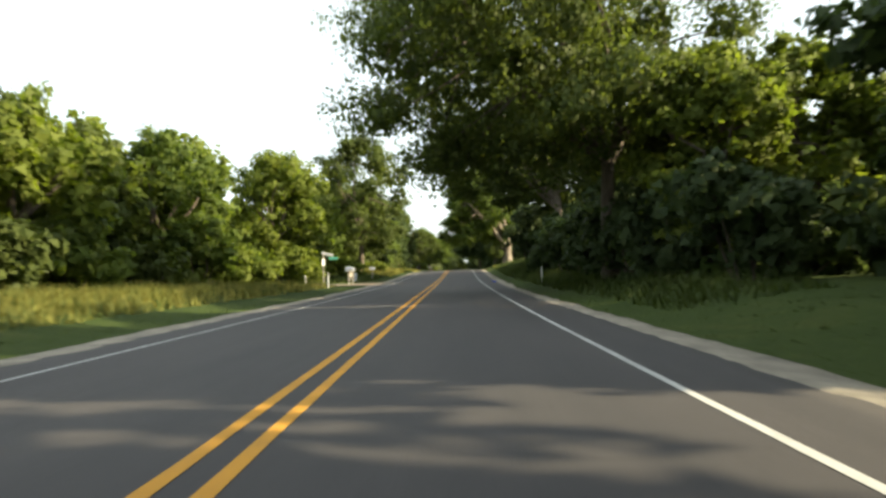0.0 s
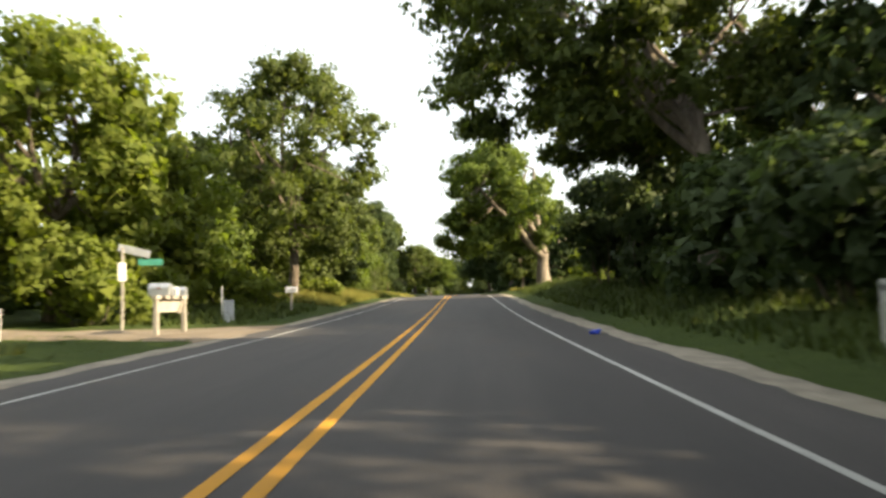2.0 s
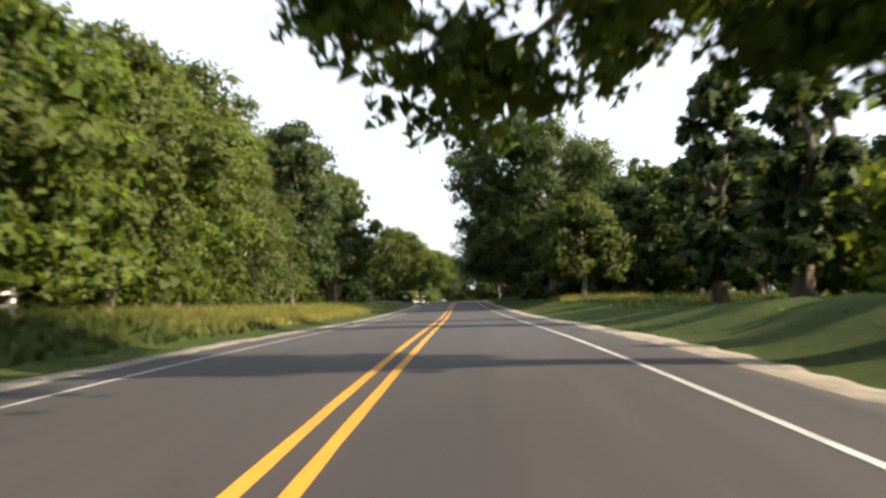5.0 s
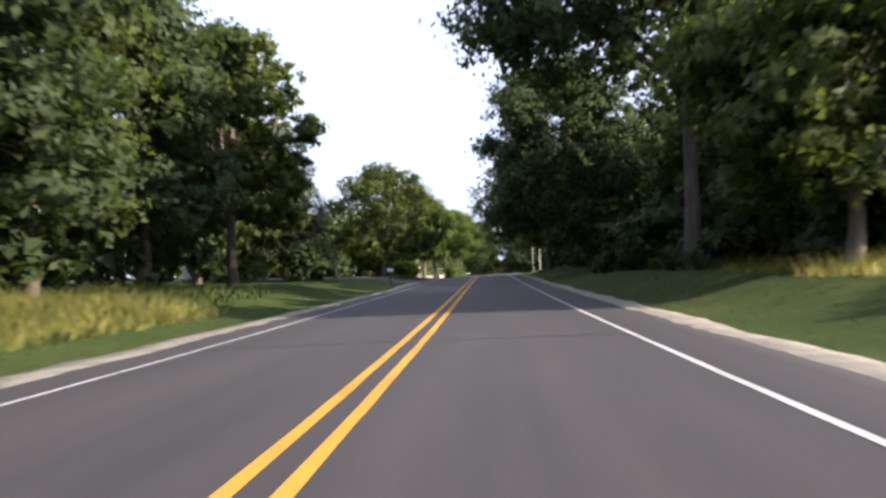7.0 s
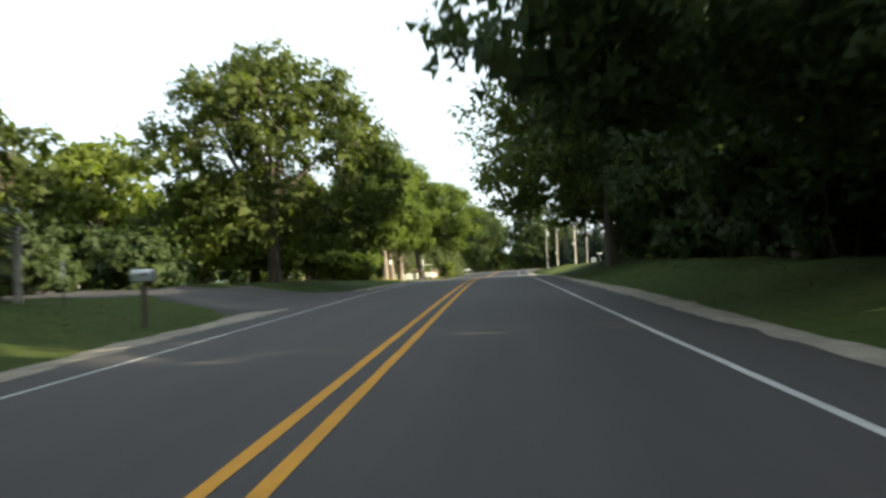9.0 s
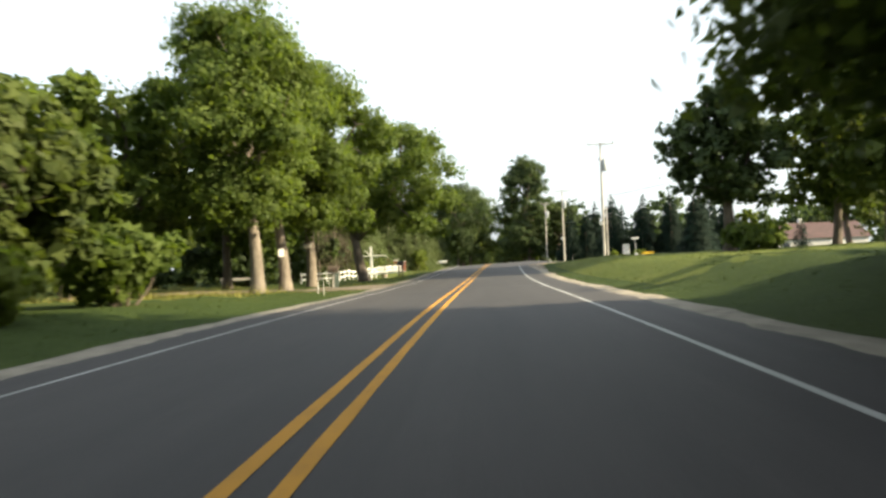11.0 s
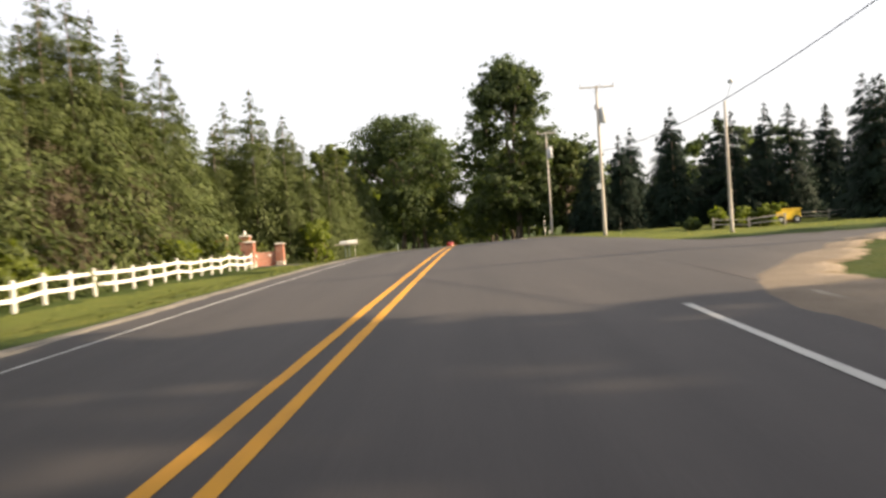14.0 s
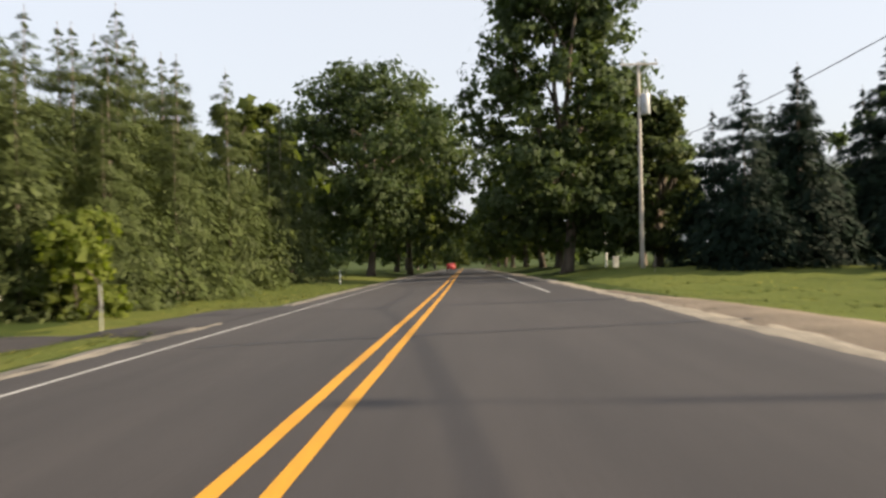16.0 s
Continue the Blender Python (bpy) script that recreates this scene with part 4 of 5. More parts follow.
tree(252, 12, 15, 7.5, 2.0, DUSK, 14000, 0.33, "tall dark oak beside the road")
tree(272, 10.5, 12, 6.5, 2.6, OAK, 12000, 0.32, "oak with a sunlit leaning trunk")
# the first three poplars are added to close the shade on the road
for k, (y, u, H, R) in enumerate(((204.5, 20.5, 14.5, 4.2), (222, 20, 17, 5.2), (209, 27, 15, 4.4), (197, 20, 13.6, 3.8), (198, 25.5, 14.6, 3.8), (199, 31, 15, 4.0), (200, 37, 15.4, 4.2), (206, 34, 15.5, 4.4), (214, 21, 13, 5), (228, 21, 12, 5), (246, 20, 12, 5), (258, 22, 12, 5), (240, 28, 13, 5))):
    tree(y, u, H, R, 1.2, (DUSK, OAK)[k % 2], 7500, 0.36, "tall grey-green poplar in a row", lumps=34)
for y, u, H, R in ((201, 12.5, 5, 3.4), (214, 12.5, 5, 3.4), (220, 11.5, 4.5, 3), (229, 12.5, 5, 3.4), (238, 12.5, 5.2, 3.6), (246, 11.5, 4.8, 3.2), (251, 11, 4.6, 3.2), (257, 11.5, 5, 3.4), (263, 11.5, 4.6, 3.2), (269, 12, 4.4, 3.2), (275, 12.5, 4.2, 3.0), (243, 12, 4.6, 3.2), (224, 13.5, 4, 3), (233, 15, 4.5, 3), (248, 14.5, 4, 3), (196, 15, 3.6, 3), (208, 14, 4, 3)):
    bush(y, u, H, R, DUSK, 2500, 0.34, "dark thicket below the trees")
# back row added behind the wood's edge, to make the road's shade solid
for k, (y, u) in enumerate(((234, 21), (244, 18), (250, 23), (260, 17), (268, 20), (28.5, 20.5), (58, 19), (76, 19))):
    tree(y, u, 15.5, 6.2, 2.5, DUSK, 9000, 0.46, "tall dark tree deep in the wood, added for its shade")
for k, y in enumerate(np.arange(194, 278, 6.0)):
    bush(y, 16.8 + 1.2 * math.sin(k * 2.0), 10.4 + math.sin(k * 1.3), 4.4, DUSK, 3200, 0.46, "tall dark thicket behind the roadside oaks")
# third stretch, left
for y, u, lean, lab in ((304, -11.4, -0.7, "tall roadside tree with a straight sunlit trunk"), (311, -11.6, -0.8, "tall roadside tree with a white notice on its trunk"), (318.2, -11.6, -0.3, "tall roadside tree with a bird box on its trunk")):
    tree(y, u, 16, 5.8, 4.0, MAPLE, 26000, 0.24, lab, bark=PALE_BARK, thick=0.34, lumps=40, lump=(0.22, 0.36), fork=0.42, lean=(lean, 0), reach=(1.2 if y > 316 else 0, 0))
tree(335, -10.6, 15.0, 7.3, 4.0, MAPLE, 32000, 0.2, "leaning dark-trunked oak with a low broad crown", lean=(-0.9, 0.3), reach=(3.9, 1.0), thick=0.48, fork=0.24, lumps=58, lump=(0.16, 0.27))
for k, (y, u, H, R) in enumerate(((322, -19, 13, 5), (331, -20, 13, 5), (312, -22, 13, 5.5), (300, -20, 12, 5), (343, -21, 12, 5))):
    tree(y, u, H, R, 2.5, (OAK, MAPLE)[k % 2], 5000, 0.46, "leafy tree behind the fence")
# third stretch, right
# unseen trees, placed and sized only for the shade bands they cast
for y, u in ((316.5, 30.5), (324.5, 32), (332.8, 31)):
    tree(y, u, 21.5, 6.6, 3.0, OAK, 8000, 0.6, "very tall unseen tree beyond the lawn, added to shade the road")
tree(369.6, 47, 31, 5.6, 3.0, OAK, 14000, 0.5, "very tall unseen tree beyond the side road, added to shade the road", lumps=40, lump=(0.3, 0.45))
tree(319, 18.2, 12, 4.4, 3.3, DUSK, 16000, 0.30, "dark round tree with a short leaning trunk", thick=0.4, lumps=34)
bush(316, 19.5, 2.4, 2.6, MAPLE, 2500)
for y, u in ((330, -19.5), (336, -20.5), (342, -19.8), (348, -20)):
    bush(y, u, 3.6, 2.8, DUSK, 2600, 0.32, "dark undergrowth behind the fence")
conifer("spruce_tree", at(440, 66), 8.5, 3.0, seed(), NEEDLE, "dark reddish conifer beside the house", per=10, group="spruces")
tree(432, 52, 9, 3.2, 0.6, BRIGHT, 6000, 0.34, "small light-green willow-like tree")
# ahead at the end
tree(442, 14.6, 12.4, 3.0, 0.6, PINE, 8000, 0.34, "narrow grey-green tree behind the thin pole")
tree(440.5, 7.9, 23.4, 6.8, 2.0, DUSK, 20000, 0.40, "very tall dark maple with a notched top", lumps=52, lump=(0.26, 0.4))
tree(466, -8.6, 21.8, 10.4, 3.0, DUSK, 15000, 0.44, "very tall round-topped roadside tree", lumps=30, lump=(0.26, 0.42))
tree(482, -5.6, 21.5, 8.4, 4.0, OAK, 12000, 0.48, "very tall round-topped roadside tree", lumps=40)
for k, (y, u, H, R) in enumerate(((461, 17.5, 15, 6.5), (464, 10, 15, 7), (480, 10, 16, 7.5), (500, 9.5, 17, 8), (502, -9, 19, 8), (524, -9, 18, 8), (526, 9, 17, 8), (552, 9, 17, 8), (552, -9, 17, 8), (585, -9, 17, 8), (585, 9, 17, 8), (620, 8, 17, 9), (622, -8, 17, 9), (660, -3, 16, 9), (662, 8, 16, 9), (455, -18, 16, 6), (478, -19, 18, 7))):
    tree(y, u, H, R, 1.4 if abs(u) > 4 else 0.3, (DUSK, OAK)[k % 2], 3600, 0.7, "tall dark tree in the avenue ahead")

# spruces behind the side road
SPRUCE = "dark blue-green spruce standing in a row"
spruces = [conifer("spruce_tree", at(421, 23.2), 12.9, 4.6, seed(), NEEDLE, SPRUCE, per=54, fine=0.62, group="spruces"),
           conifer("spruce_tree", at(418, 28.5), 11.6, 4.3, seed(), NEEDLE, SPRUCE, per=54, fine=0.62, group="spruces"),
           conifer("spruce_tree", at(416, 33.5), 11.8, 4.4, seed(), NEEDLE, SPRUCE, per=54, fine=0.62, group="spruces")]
# the last three spruces are added to throw shade on the lawn
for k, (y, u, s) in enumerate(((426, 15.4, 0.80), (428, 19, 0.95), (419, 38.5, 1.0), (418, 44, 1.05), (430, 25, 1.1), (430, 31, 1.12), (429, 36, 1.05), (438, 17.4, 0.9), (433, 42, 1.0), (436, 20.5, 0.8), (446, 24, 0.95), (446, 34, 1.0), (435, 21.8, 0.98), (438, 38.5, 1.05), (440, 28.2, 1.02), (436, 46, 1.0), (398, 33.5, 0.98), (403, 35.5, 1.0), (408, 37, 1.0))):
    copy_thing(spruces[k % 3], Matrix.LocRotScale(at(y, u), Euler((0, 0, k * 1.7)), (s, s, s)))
# spruce plantation on the left
FOREST = "tall green plantation spruce with a thin bare trunk"
firs = [conifer("spruce_tree", at(372, -19.2), 12.9, 4.2, seed(), PINE, FOREST, per=66, fine=0.42, dead=0.5, bare=0.16, group="spruces", bark=PALE_BARK, thick=0.13),
        conifer("spruce_tree", at(381, -19.4), 13.9, 4.2, seed(), PINE, FOREST, per=66, fine=0.42, dead=0.48, bare=0.15, group="spruces", bark=PALE_BARK, thick=0.13),
        conifer("spruce_tree", at(391, -20.4), 13.5, 4.9, seed(), PINE, FOREST, per=66, fine=0.42, bare=0.08, group="spruces", bark=PALE_BARK, thick=0.13)]
rngp = np.random.default_rng(5)
k = 0
for y in np.arange(346, 452, 4.6):
    for u in (-19.2 - 0.03 * (y - 380), -23.6):
        yy, uu, s = y + rngp.uniform(-1.2, 1.2), u + rngp.uniform(-1, 1), rngp.uniform(0.85, 1.12) * (1.12 if y > 362 else 0.95) * (1.06 if y > 415 else 1.0)
        if u == -23.6 and k % 2 and y < 400:
            k += 1
            continue
        if abs(yy - 372) < 2 and uu > -20 or abs(yy - 381) < 2 and uu > -20 or abs(yy - 391) < 2 and uu > -21 or (384 < yy < 412 and uu > -22) or 398 < yy < 412:
            continue
        copy_thing(firs[k % 3 if y < 395 else 2], Matrix.LocRotScale(at(yy, uu), Euler((0, 0, k * 2.1)), (s, s, s)))
        k += 1
for k, (y, u, s) in enumerate(((414.5, -16.2, 0.74), (418.5, -14.6, 0.66), (421.5, -15.6, 0.92), (424.5, -13.6, 0.7), (428, -14.6, 0.98), (432, -13.0, 0.78), (436, -14.2, 1.04), (440.5, -12.6, 0.84), (446, -13.0, 1.02), (413, -22.6, 1.04), (417, -21, 0.88))):
    copy_thing(firs[2], Matrix.LocRotScale(at(y, u), Euler((0, 0, k * 1.3)), (s, s, s)))
for k, (y, u, s) in enumerate(((383, -21.3, 1.26), (387, -22.4, 1.3), (377.5, -21.0, 1.22), (386.5, -20.4, 1.24), (394.0, -20.6, 1.2), (402.5, -22.8, 1.15), (391, -22.2, 1.18), (394.5, -23.6, 1.24), (398, -23.4, 1.08), (400.5, -26, 1.1), (409.8, -24.3, 1.18), (384, -27, 1.1), (392, -28, 1.12))):
    copy_thing(firs[(k * 2) % 3], Matrix.LocRotScale(at(y, u), Euler((0, 0, k * 0.9)), (s, s, s)))
for y, u, H, R, m in ((413, -19.5, 2.8, 2.0, BRIGHT), (414, -13.6, 4.6, 2.5, BRIGHT), (364, -17, 2.6, 2.2, BRIGHT), (386, -17.5, 2.6, 2.0, BRIGHT), (395, -18.5, 3.0, 2.2, BRIGHT)):
    bush(y, u, H, R, m, 3000, 0.24, "light green young tree before the spruces")
# dark bank beyond the first oak
tree(90.5, 11.6, 12.4, 4.8, 6.6, DUSK, 12000, 0.30, "dark-trunked oak at the top of the bank", thick=0.42, reach=(-1.2, 0))
bush(86.5, 10.7, 6.4, 2.7, DUSK, 5200, 0.27, "tall dark bush at the top of the bank")
bush(92, 14.4, 8.0, 3.4, DUSK, 5200, 0.3, "tall dark bush at the top of the bank")
# added mostly out of view, to shade the bush on the bank
tree(98, 20, 14, 5.5, 0.6, DUSK, 9000, 0.38, "dark dense tree with branches to the ground")


def woodland(name, spots, mat, count, size, label, s):
    """Far woods: many leaf clumps on a rough outline."""
    rng = np.random.default_rng(s)
    m = Mass()
    for y, u, H, R in spots:
        p = at(y, u)
        for j in range(9):
            lr = R * rng.uniform(0.4, 0.6)
            c = np.array(p) + np.array([rng.normal(0, R * 0.5), rng.normal(0, R * 0.5), rng.uniform(lr * 0.6, H - lr * 0.7)])
            m.add(*clump(rng, c, lr, count // 9, size, 1.0))
    return tagged(m.link(name, mat), label, "wood", "", "stuff")


rngw = np.random.default_rng(9)
left_spots = [(y + rngw.uniform(-3, 3), -36 - rngw.uniform(0, 14) - (6 if 40 < y < 90 else 0), rngw.uniform(11, 16), rngw.uniform(5, 7)) for y in np.arange(-40, 460, 7.5)]
right_spots = [(y + rngw.uniform(-3, 3), 34 + rngw.uniform(0, 12), rngw.uniform(11, 14), rngw.uniform(5, 7)) for y in np.arange(-40, 285, 8.0) if not 105 < y < 205 and not 0 < y < 46]
far_spots = [(470 + rngw.uniform(0, 120), s * rngw.uniform(18, 120), rngw.uniform(13, 18), rngw.uniform(6, 8)) for s in (-1, 1) for _ in range(22)] + [(700 + rngw.uniform(0, 30), u, 18, 8) for u in np.arange(-60, 61, 8.0)]
far_spots += [(470 + rngw.uniform(0, 60), 60 + rngw.uniform(0, 120), 15, 8) for _ in range(12)]
def thicket(spots, mat, s):
    """Dark undergrowth between the trunks, deeper in the wood."""
    rng = np.random.default_rng(s)
    m = Mass()
    for y, u in spots:
        p = np.array(at(y, u))
        for j in range(5):
            lr = rng.uniform(0.9, 1.7)
            c = p + np.array([rng.normal(0, 1.8), rng.normal(0, 2.0), rng.uniform(0.3, 3.2)])
            m.add(*clump(rng, c, lr, 60, 0.66, 0.9))
    return tagged(m.link("undergrowth", mat), "dark leafy undergrowth filling the wood floor", "undergrowth", "", "stuff")


thicket([(y, u) for y in np.arange(-10, 228, 4.0) for u in ((-24 if 20 < y < 100 else -19) - 2 * math.sin(y), -29.0)], DUSK, 31)
thicket([(y, u) for y in np.arange(196, 280, 4.0) for u in (17 + 2 * math.sin(y), 25.0)] + [(y, 18.0) for y in np.arange(20, 108, 4.0)], DUSK, 32)
thicket([(y, -24 - 2 * math.sin(y)) for y in np.arange(240, 470, 5.0) if not 262 < y < 274], DUSK, 33)
woodland("distant_wood", left_spots, OAK, 280, 1.4, "deep green wood behind the roadside trees", 21)
woodland("distant_wood", right_spots, DUSK, 280, 1.4, "deep green wood behind the roadside trees", 22)
woodland("distant_wood", far_spots, DUSK, 540, 1.25, "dark distant wood closing the view", 23)


# ---- things beside the road ----
def cable(a, b, sag, name="power_cable", r=0.012, label="thin dark overhead cable between poles"):
    a, b = Vector(a), Vector(b)
    pts = [a.lerp(b, k / 16) - Vector((0, 0, sag * 4 * (k / 16) * (1 - k / 16))) for k in range(17)]
    v, f = tube_arrays([tuple(p) for p in pts], [r] * 17, 5)
    return tagged(link(name, v, f, BLACK, None, "", True), label, "cable", "overhead cables")


def delineator(y, u, h=1.05, turn=0.0, mat=WHITE, label="white roadside marker post with a dark band"):
    t = thing("marker_post", at(y, u), turn, label, "marker post", "marker posts")
    part("stake", joined(box((0.11, 0.035, h + 0.3), (0, 0, h / 2 - 0.15), 0.012), box((0.06, 0.03, h + 0.25), (0, 0.025, h / 2 - 0.15), 0.008)), mat, t)
    part("reflector", box((0.085, 0.012, 0.10), (0, -0.024, h - 0.13), 0.003), BLACK, t, "dark reflector band")
    return t


for y, u, h in ((58.4, -7.4, 1.05), (57.5, 7.5, 1.1), (56.5, -18, 1.1), (66, -10.4, 0.9), (128, -12.6, 1.2), (250, -19, 0.9), (438, -7.4, 0.9)):
    delineator(y, u, h)
for y, u, h in ((297.7, -6.72, 0.62), (297.9, -6.5, 0.66), (313.4, -9.35, 1.1), (404.5, -8.6, 1.4), (425, 10.5, 1.0), (403, 13.9, 1.4)):
    t = thing("survey_stake", at(y, u), 0, "thin pale stake standing in the grass", "stake", "stakes")
    part("stake", box((0.032, 0.022, h + 0.3), (0, 0, h / 2 - 0.15), 0.006, taper=0.8), WHITE if y < 390 or u < 0 else GREY_WOOD, t)


def arched_box(w, h, L, bevel=0.008):
    """A mailbox body: flat sides below a rounded top, lying along x."""
    prof = [(-w / 2, 0), (w / 2, 0), (w / 2, h * 0.55)]
    prof += [(w / 2 * math.cos(a), h * 0.55 + h * 0.45 * math.sin(a)) for a in np.linspace(0.25, math.pi - 0.25, 7)]
    prof += [(-w / 2, h * 0.55)]
    bm = bmesh.new()
    ends = [[bm.verts.new((x, p, q)) for p, q in prof] for x in (-L / 2, L / 2)]
    n = len(prof)
    for k in range(n):
        bm.faces.new((ends[0][k], ends[0][(k + 1) % n], ends[1][(k + 1) % n], ends[1][k]))
    bm.faces.new(ends[0])
    bm.faces.new(ends[1][::-1])
    return bm


def moved(bm, vec, turn=0.0):
    bmesh.ops.transform(bm, matrix=pose(*vec, 0, 0, turn), verts=bm.verts)
    return bm


def mailbox(y, u, h, body, post, label, size=(0.2, 0.26, 0.5), turn=0.0, posts=1, thick=0.1):
    t = thing("mailbox", at(y, u), turn, label, "mailbox", "mailboxes")
    for k in range(posts):
        x = 0 if posts == 1 else (-0.16 + 0.32 * k)
        part("post", box((thick, thick, h + 0.35), (x, 0, h / 2 - 0.175), 0.012), post, t)
    part("shelf", box((size[2] * 0.95, size[0] * 0.9, 0.03), (0, 0, h + 0.012), 0.006), post, t)
    b = part("mailbox_body", moved(arched_box(*size), (0, 0, h + 0.028)), body, t)
    part("door", box((0.015, size[0] * 0.94, size[1] * 0.75), (size[2] / 2 + 0.006, 0, h + 0.03 + size[1] * 0.4), 0.005), body, b)
    part("flag", joined(box((0.13, 0.008, 0.02), (0, 0, 0), 0.002), box((0.05, 0.008, 0.06), (0.05, 0, 0.03), 0.002)), RUST, b, "small red flag").location = (0.05, -size[0] / 2 - 0.012, h + 0.16)
    return t


# the wooden mail stand by the first drive
t = thing("mail_stand", at(69.6, -7.25), 90, "grey wooden mail stand with a wide shelf", "mail stand")
for x in (-1.15, 1.15):
    part("post", box((0.13, 0.13, 1.45), (x, 0, 0.42), 0.012), GREY_WOOD, t)
part("beam", box((2.6, 0.16, 0.10), (0, 0, 1.10), 0.01), GREY_WOOD, t)
part("back_board", box((2.3, 0.03, 0.38), (0, 0.07, 0.86), 0.006), GREY_WOOD, t)
part("brace", box((0.06, 0.06, 0.6), (0.9, 0, 0.85), 0.008, rot=pose(0, 0, 0, 0, 40, 0)), GREY_WOOD, t)
stand_top = float(land_z(69.6, -7.25)) + 1.15
for dy, m, s in ((-0.8, STEEL, (0.30, 0.36, 0.60)), (-0.15, GREY_TANK, (0.22, 0.27, 0.52)), (0.6, STEEL, (0.22, 0.27, 0.52))):
    t = thing("mailbox", Vector((float(road_x(69.6)) - 7.25, 69.6 + dy, stand_top)), 0, "grey metal mailbox on the wooden stand", "mailbox", "mailboxes")
    b = part("mailbox_body", arched_box(*s), m, t)
    part("door", box((0.015, s[0] * 0.94, s[1] * 0.75), (s[2] / 2 + 0.006, 0, s[1] * 0.42), 0.005), m, b)
    part("flag", box((0.12, 0.008, 0.04), (0, -s[0] / 2 - 0.01, s[1] * 0.6), 0.003), RUST, b, "small red flag")
t = thing("utility_pedestal", at(78.4, -8.0), 12, "pale grey metal utility pedestal beside the drive", "utility box")
part("cabinet", box((0.38, 0.30, 1.0), (0, 0, 0.3), 0.02, 2), GREY_TANK, t)
part("lid", box((0.42, 0.34, 0.06), (0, 0, 0.82), 0.02, 2), GREY_TANK, t)
part("latch", box((0.04, 0.02, 0.10), (0, -0.16, 0.55), 0.005), STEEL, t)
t = thing("marker_stake", at(79.0, -8.45), 0, "thin white marker stake behind the pedestal", "marker")
part("shaft", box((0.06, 0.03, 1.6), (0, 0, 0.55), 0.006), WHITE, t)
mailbox(87.2, -7.3, 1.0, GREY_TANK, GREY_WOOD, "grey mailbox on a pale wooden post", (0.24, 0.28, 0.56), 0)

# a crumpled blue bag lying on the asphalt edge
def litter(y, u):
    rng = np.random.default_rng(77)
    bm = bmesh.new()
    bmesh.ops.create_icosphere(bm, subdivisions=3, radius=0.5)
    for v in bm.verts:
        k = 1 + 0.35 * noise.noise(v.co * 3.1) + 0.15 * noise.noise(v.co * 8.0)
        v.co = Vector((v.co.x * 0.26 * k, v.co.y * 0.19 * k, max(-0.03, v.co.z * 0.15 * k)))
    place = Vector((float(road_x(y)) + u, y, float(road_z(y, u)) + 0.035))
    t = thing("plastic_bag", place, 25, "crumpled bright blue plastic bag on the road edge", "litter")
    part("film", bm, BLUE_FILM, t)
    tie = bmesh.new()
    bmesh.ops.create_icosphere(tie, subdivisions=2, radius=0.04)
    for v in tie.verts:
        v.co = Vector((v.co.x * 1.8 + 0.12, v.co.y * rng.uniform(0.7, 1.4), v.co.z + 0.05))
    part("knot", tie, BLUE_FILM, t, "twisted blue knot")


litter(65.5, 4.55)

# sign post with a street blade
t = thing("street_sign", at(73, -10.1), 20, "weathered sign post with a bent blade and a white plate", "street sign")
part("post", lathe([(0.05, -0.4), (0.05, 2.75), (0.03, 2.78)], 10), GREY_WOOD, t)
part("plate", box((0.26, 0.02, 0.62), (0, -0.06, 1.95), 0.006), WHITE, t, "plain white plate")
part("blade", box((1.05, 0.025, 0.26), (0.38, 0, 2.66), 0.006, rot=pose(0, 0, 0, 0, 14, 0)), STEEL, t, "tilted grey metal blade")
part("blade", box((0.8, 0.022, 0.22), (0.9, 0.05, 2.28), 0.006), TEAL, t, "blue-green name blade")

t = thing("garden_rail", at(139, -13.2), 60, "short white wooden rail among the bushes", "rail fence")
for x in (-1.1, 1.1):
    part("post", box((0.11, 0.11, 1.3), (x, 0, 0.45), 0.01), WHITE, t)
for z in (0.55, 0.95):
    part("rail", box((2.4, 0.04, 0.12), (0, -0.07, z), 0.006), WHITE, t)

mailbox(228.6, -6.45, 1.0, STEEL, DARK_WOOD, "small bright metal mailbox on a dark post", (0.2, 0.26, 0.5), 0)
t = thing("marker_stake", at(231, -9.6), -10, "short white reflector plate on a thin stake", "marker")
part("shaft", box((0.04, 0.03, 1.5), (0, 0.02, 0.45), 0.005), DARK_WOOD, t)
part("plate", box((0.10, 0.015, 0.46), (0, -0.008, 0.98), 0.004), WHITE, t, "white reflector plate")
t = thing("wooden_post", at(232, -11.4), 0, "tall square weathered gate post", "post")
part("shaft", box((0.17, 0.17, 2.4), (0, 0, 0.85), 0.015), GREY_WOOD, t)
part("cap", box((0.22, 0.22, 0.05), (0, 0, 2.07), 0.012), GREY_WOOD, t)
mailbox(313.0, -9.0, 1.05, DARK_WOOD, GREY_WOOD, "large brown wooden mailbox on a post", (0.34, 0.42, 0.66), 0, thick=0.13)
mailbox(338, -7.7, 1.15, BLACK, DARK_WOOD, "black mailbox on two dark wooden posts", (0.28, 0.32, 0.66), 0, 2, 0.15)

t = thing("utility_pedestal", at(318.6, -9.9), 5, "grey-green metal utility pedestal in the grass", "utility box")
part("cabinet", box((0.34, 0.26, 1.3), (0, 0, 0.42), 0.02, 2), GREEN_BOX, t)
part("lid", box((0.38, 0.30, 0.07), (0, 0, 1.10), 0.02, 2), GREEN_BOX, t)
part("latch", box((0.04, 0.02, 0.10), (0, -0.14, 0.75), 0.005), STEEL, t)
t = thing("notice_board", at(311, -11.6) + Vector((-0.16, -0.37, 2.35)), 20, "blank white notice fixed to a tree trunk", "notice")
part("panel", box((0.34, 0.03, 0.50), (0, 0, 0), 0.008), WHITE, t)
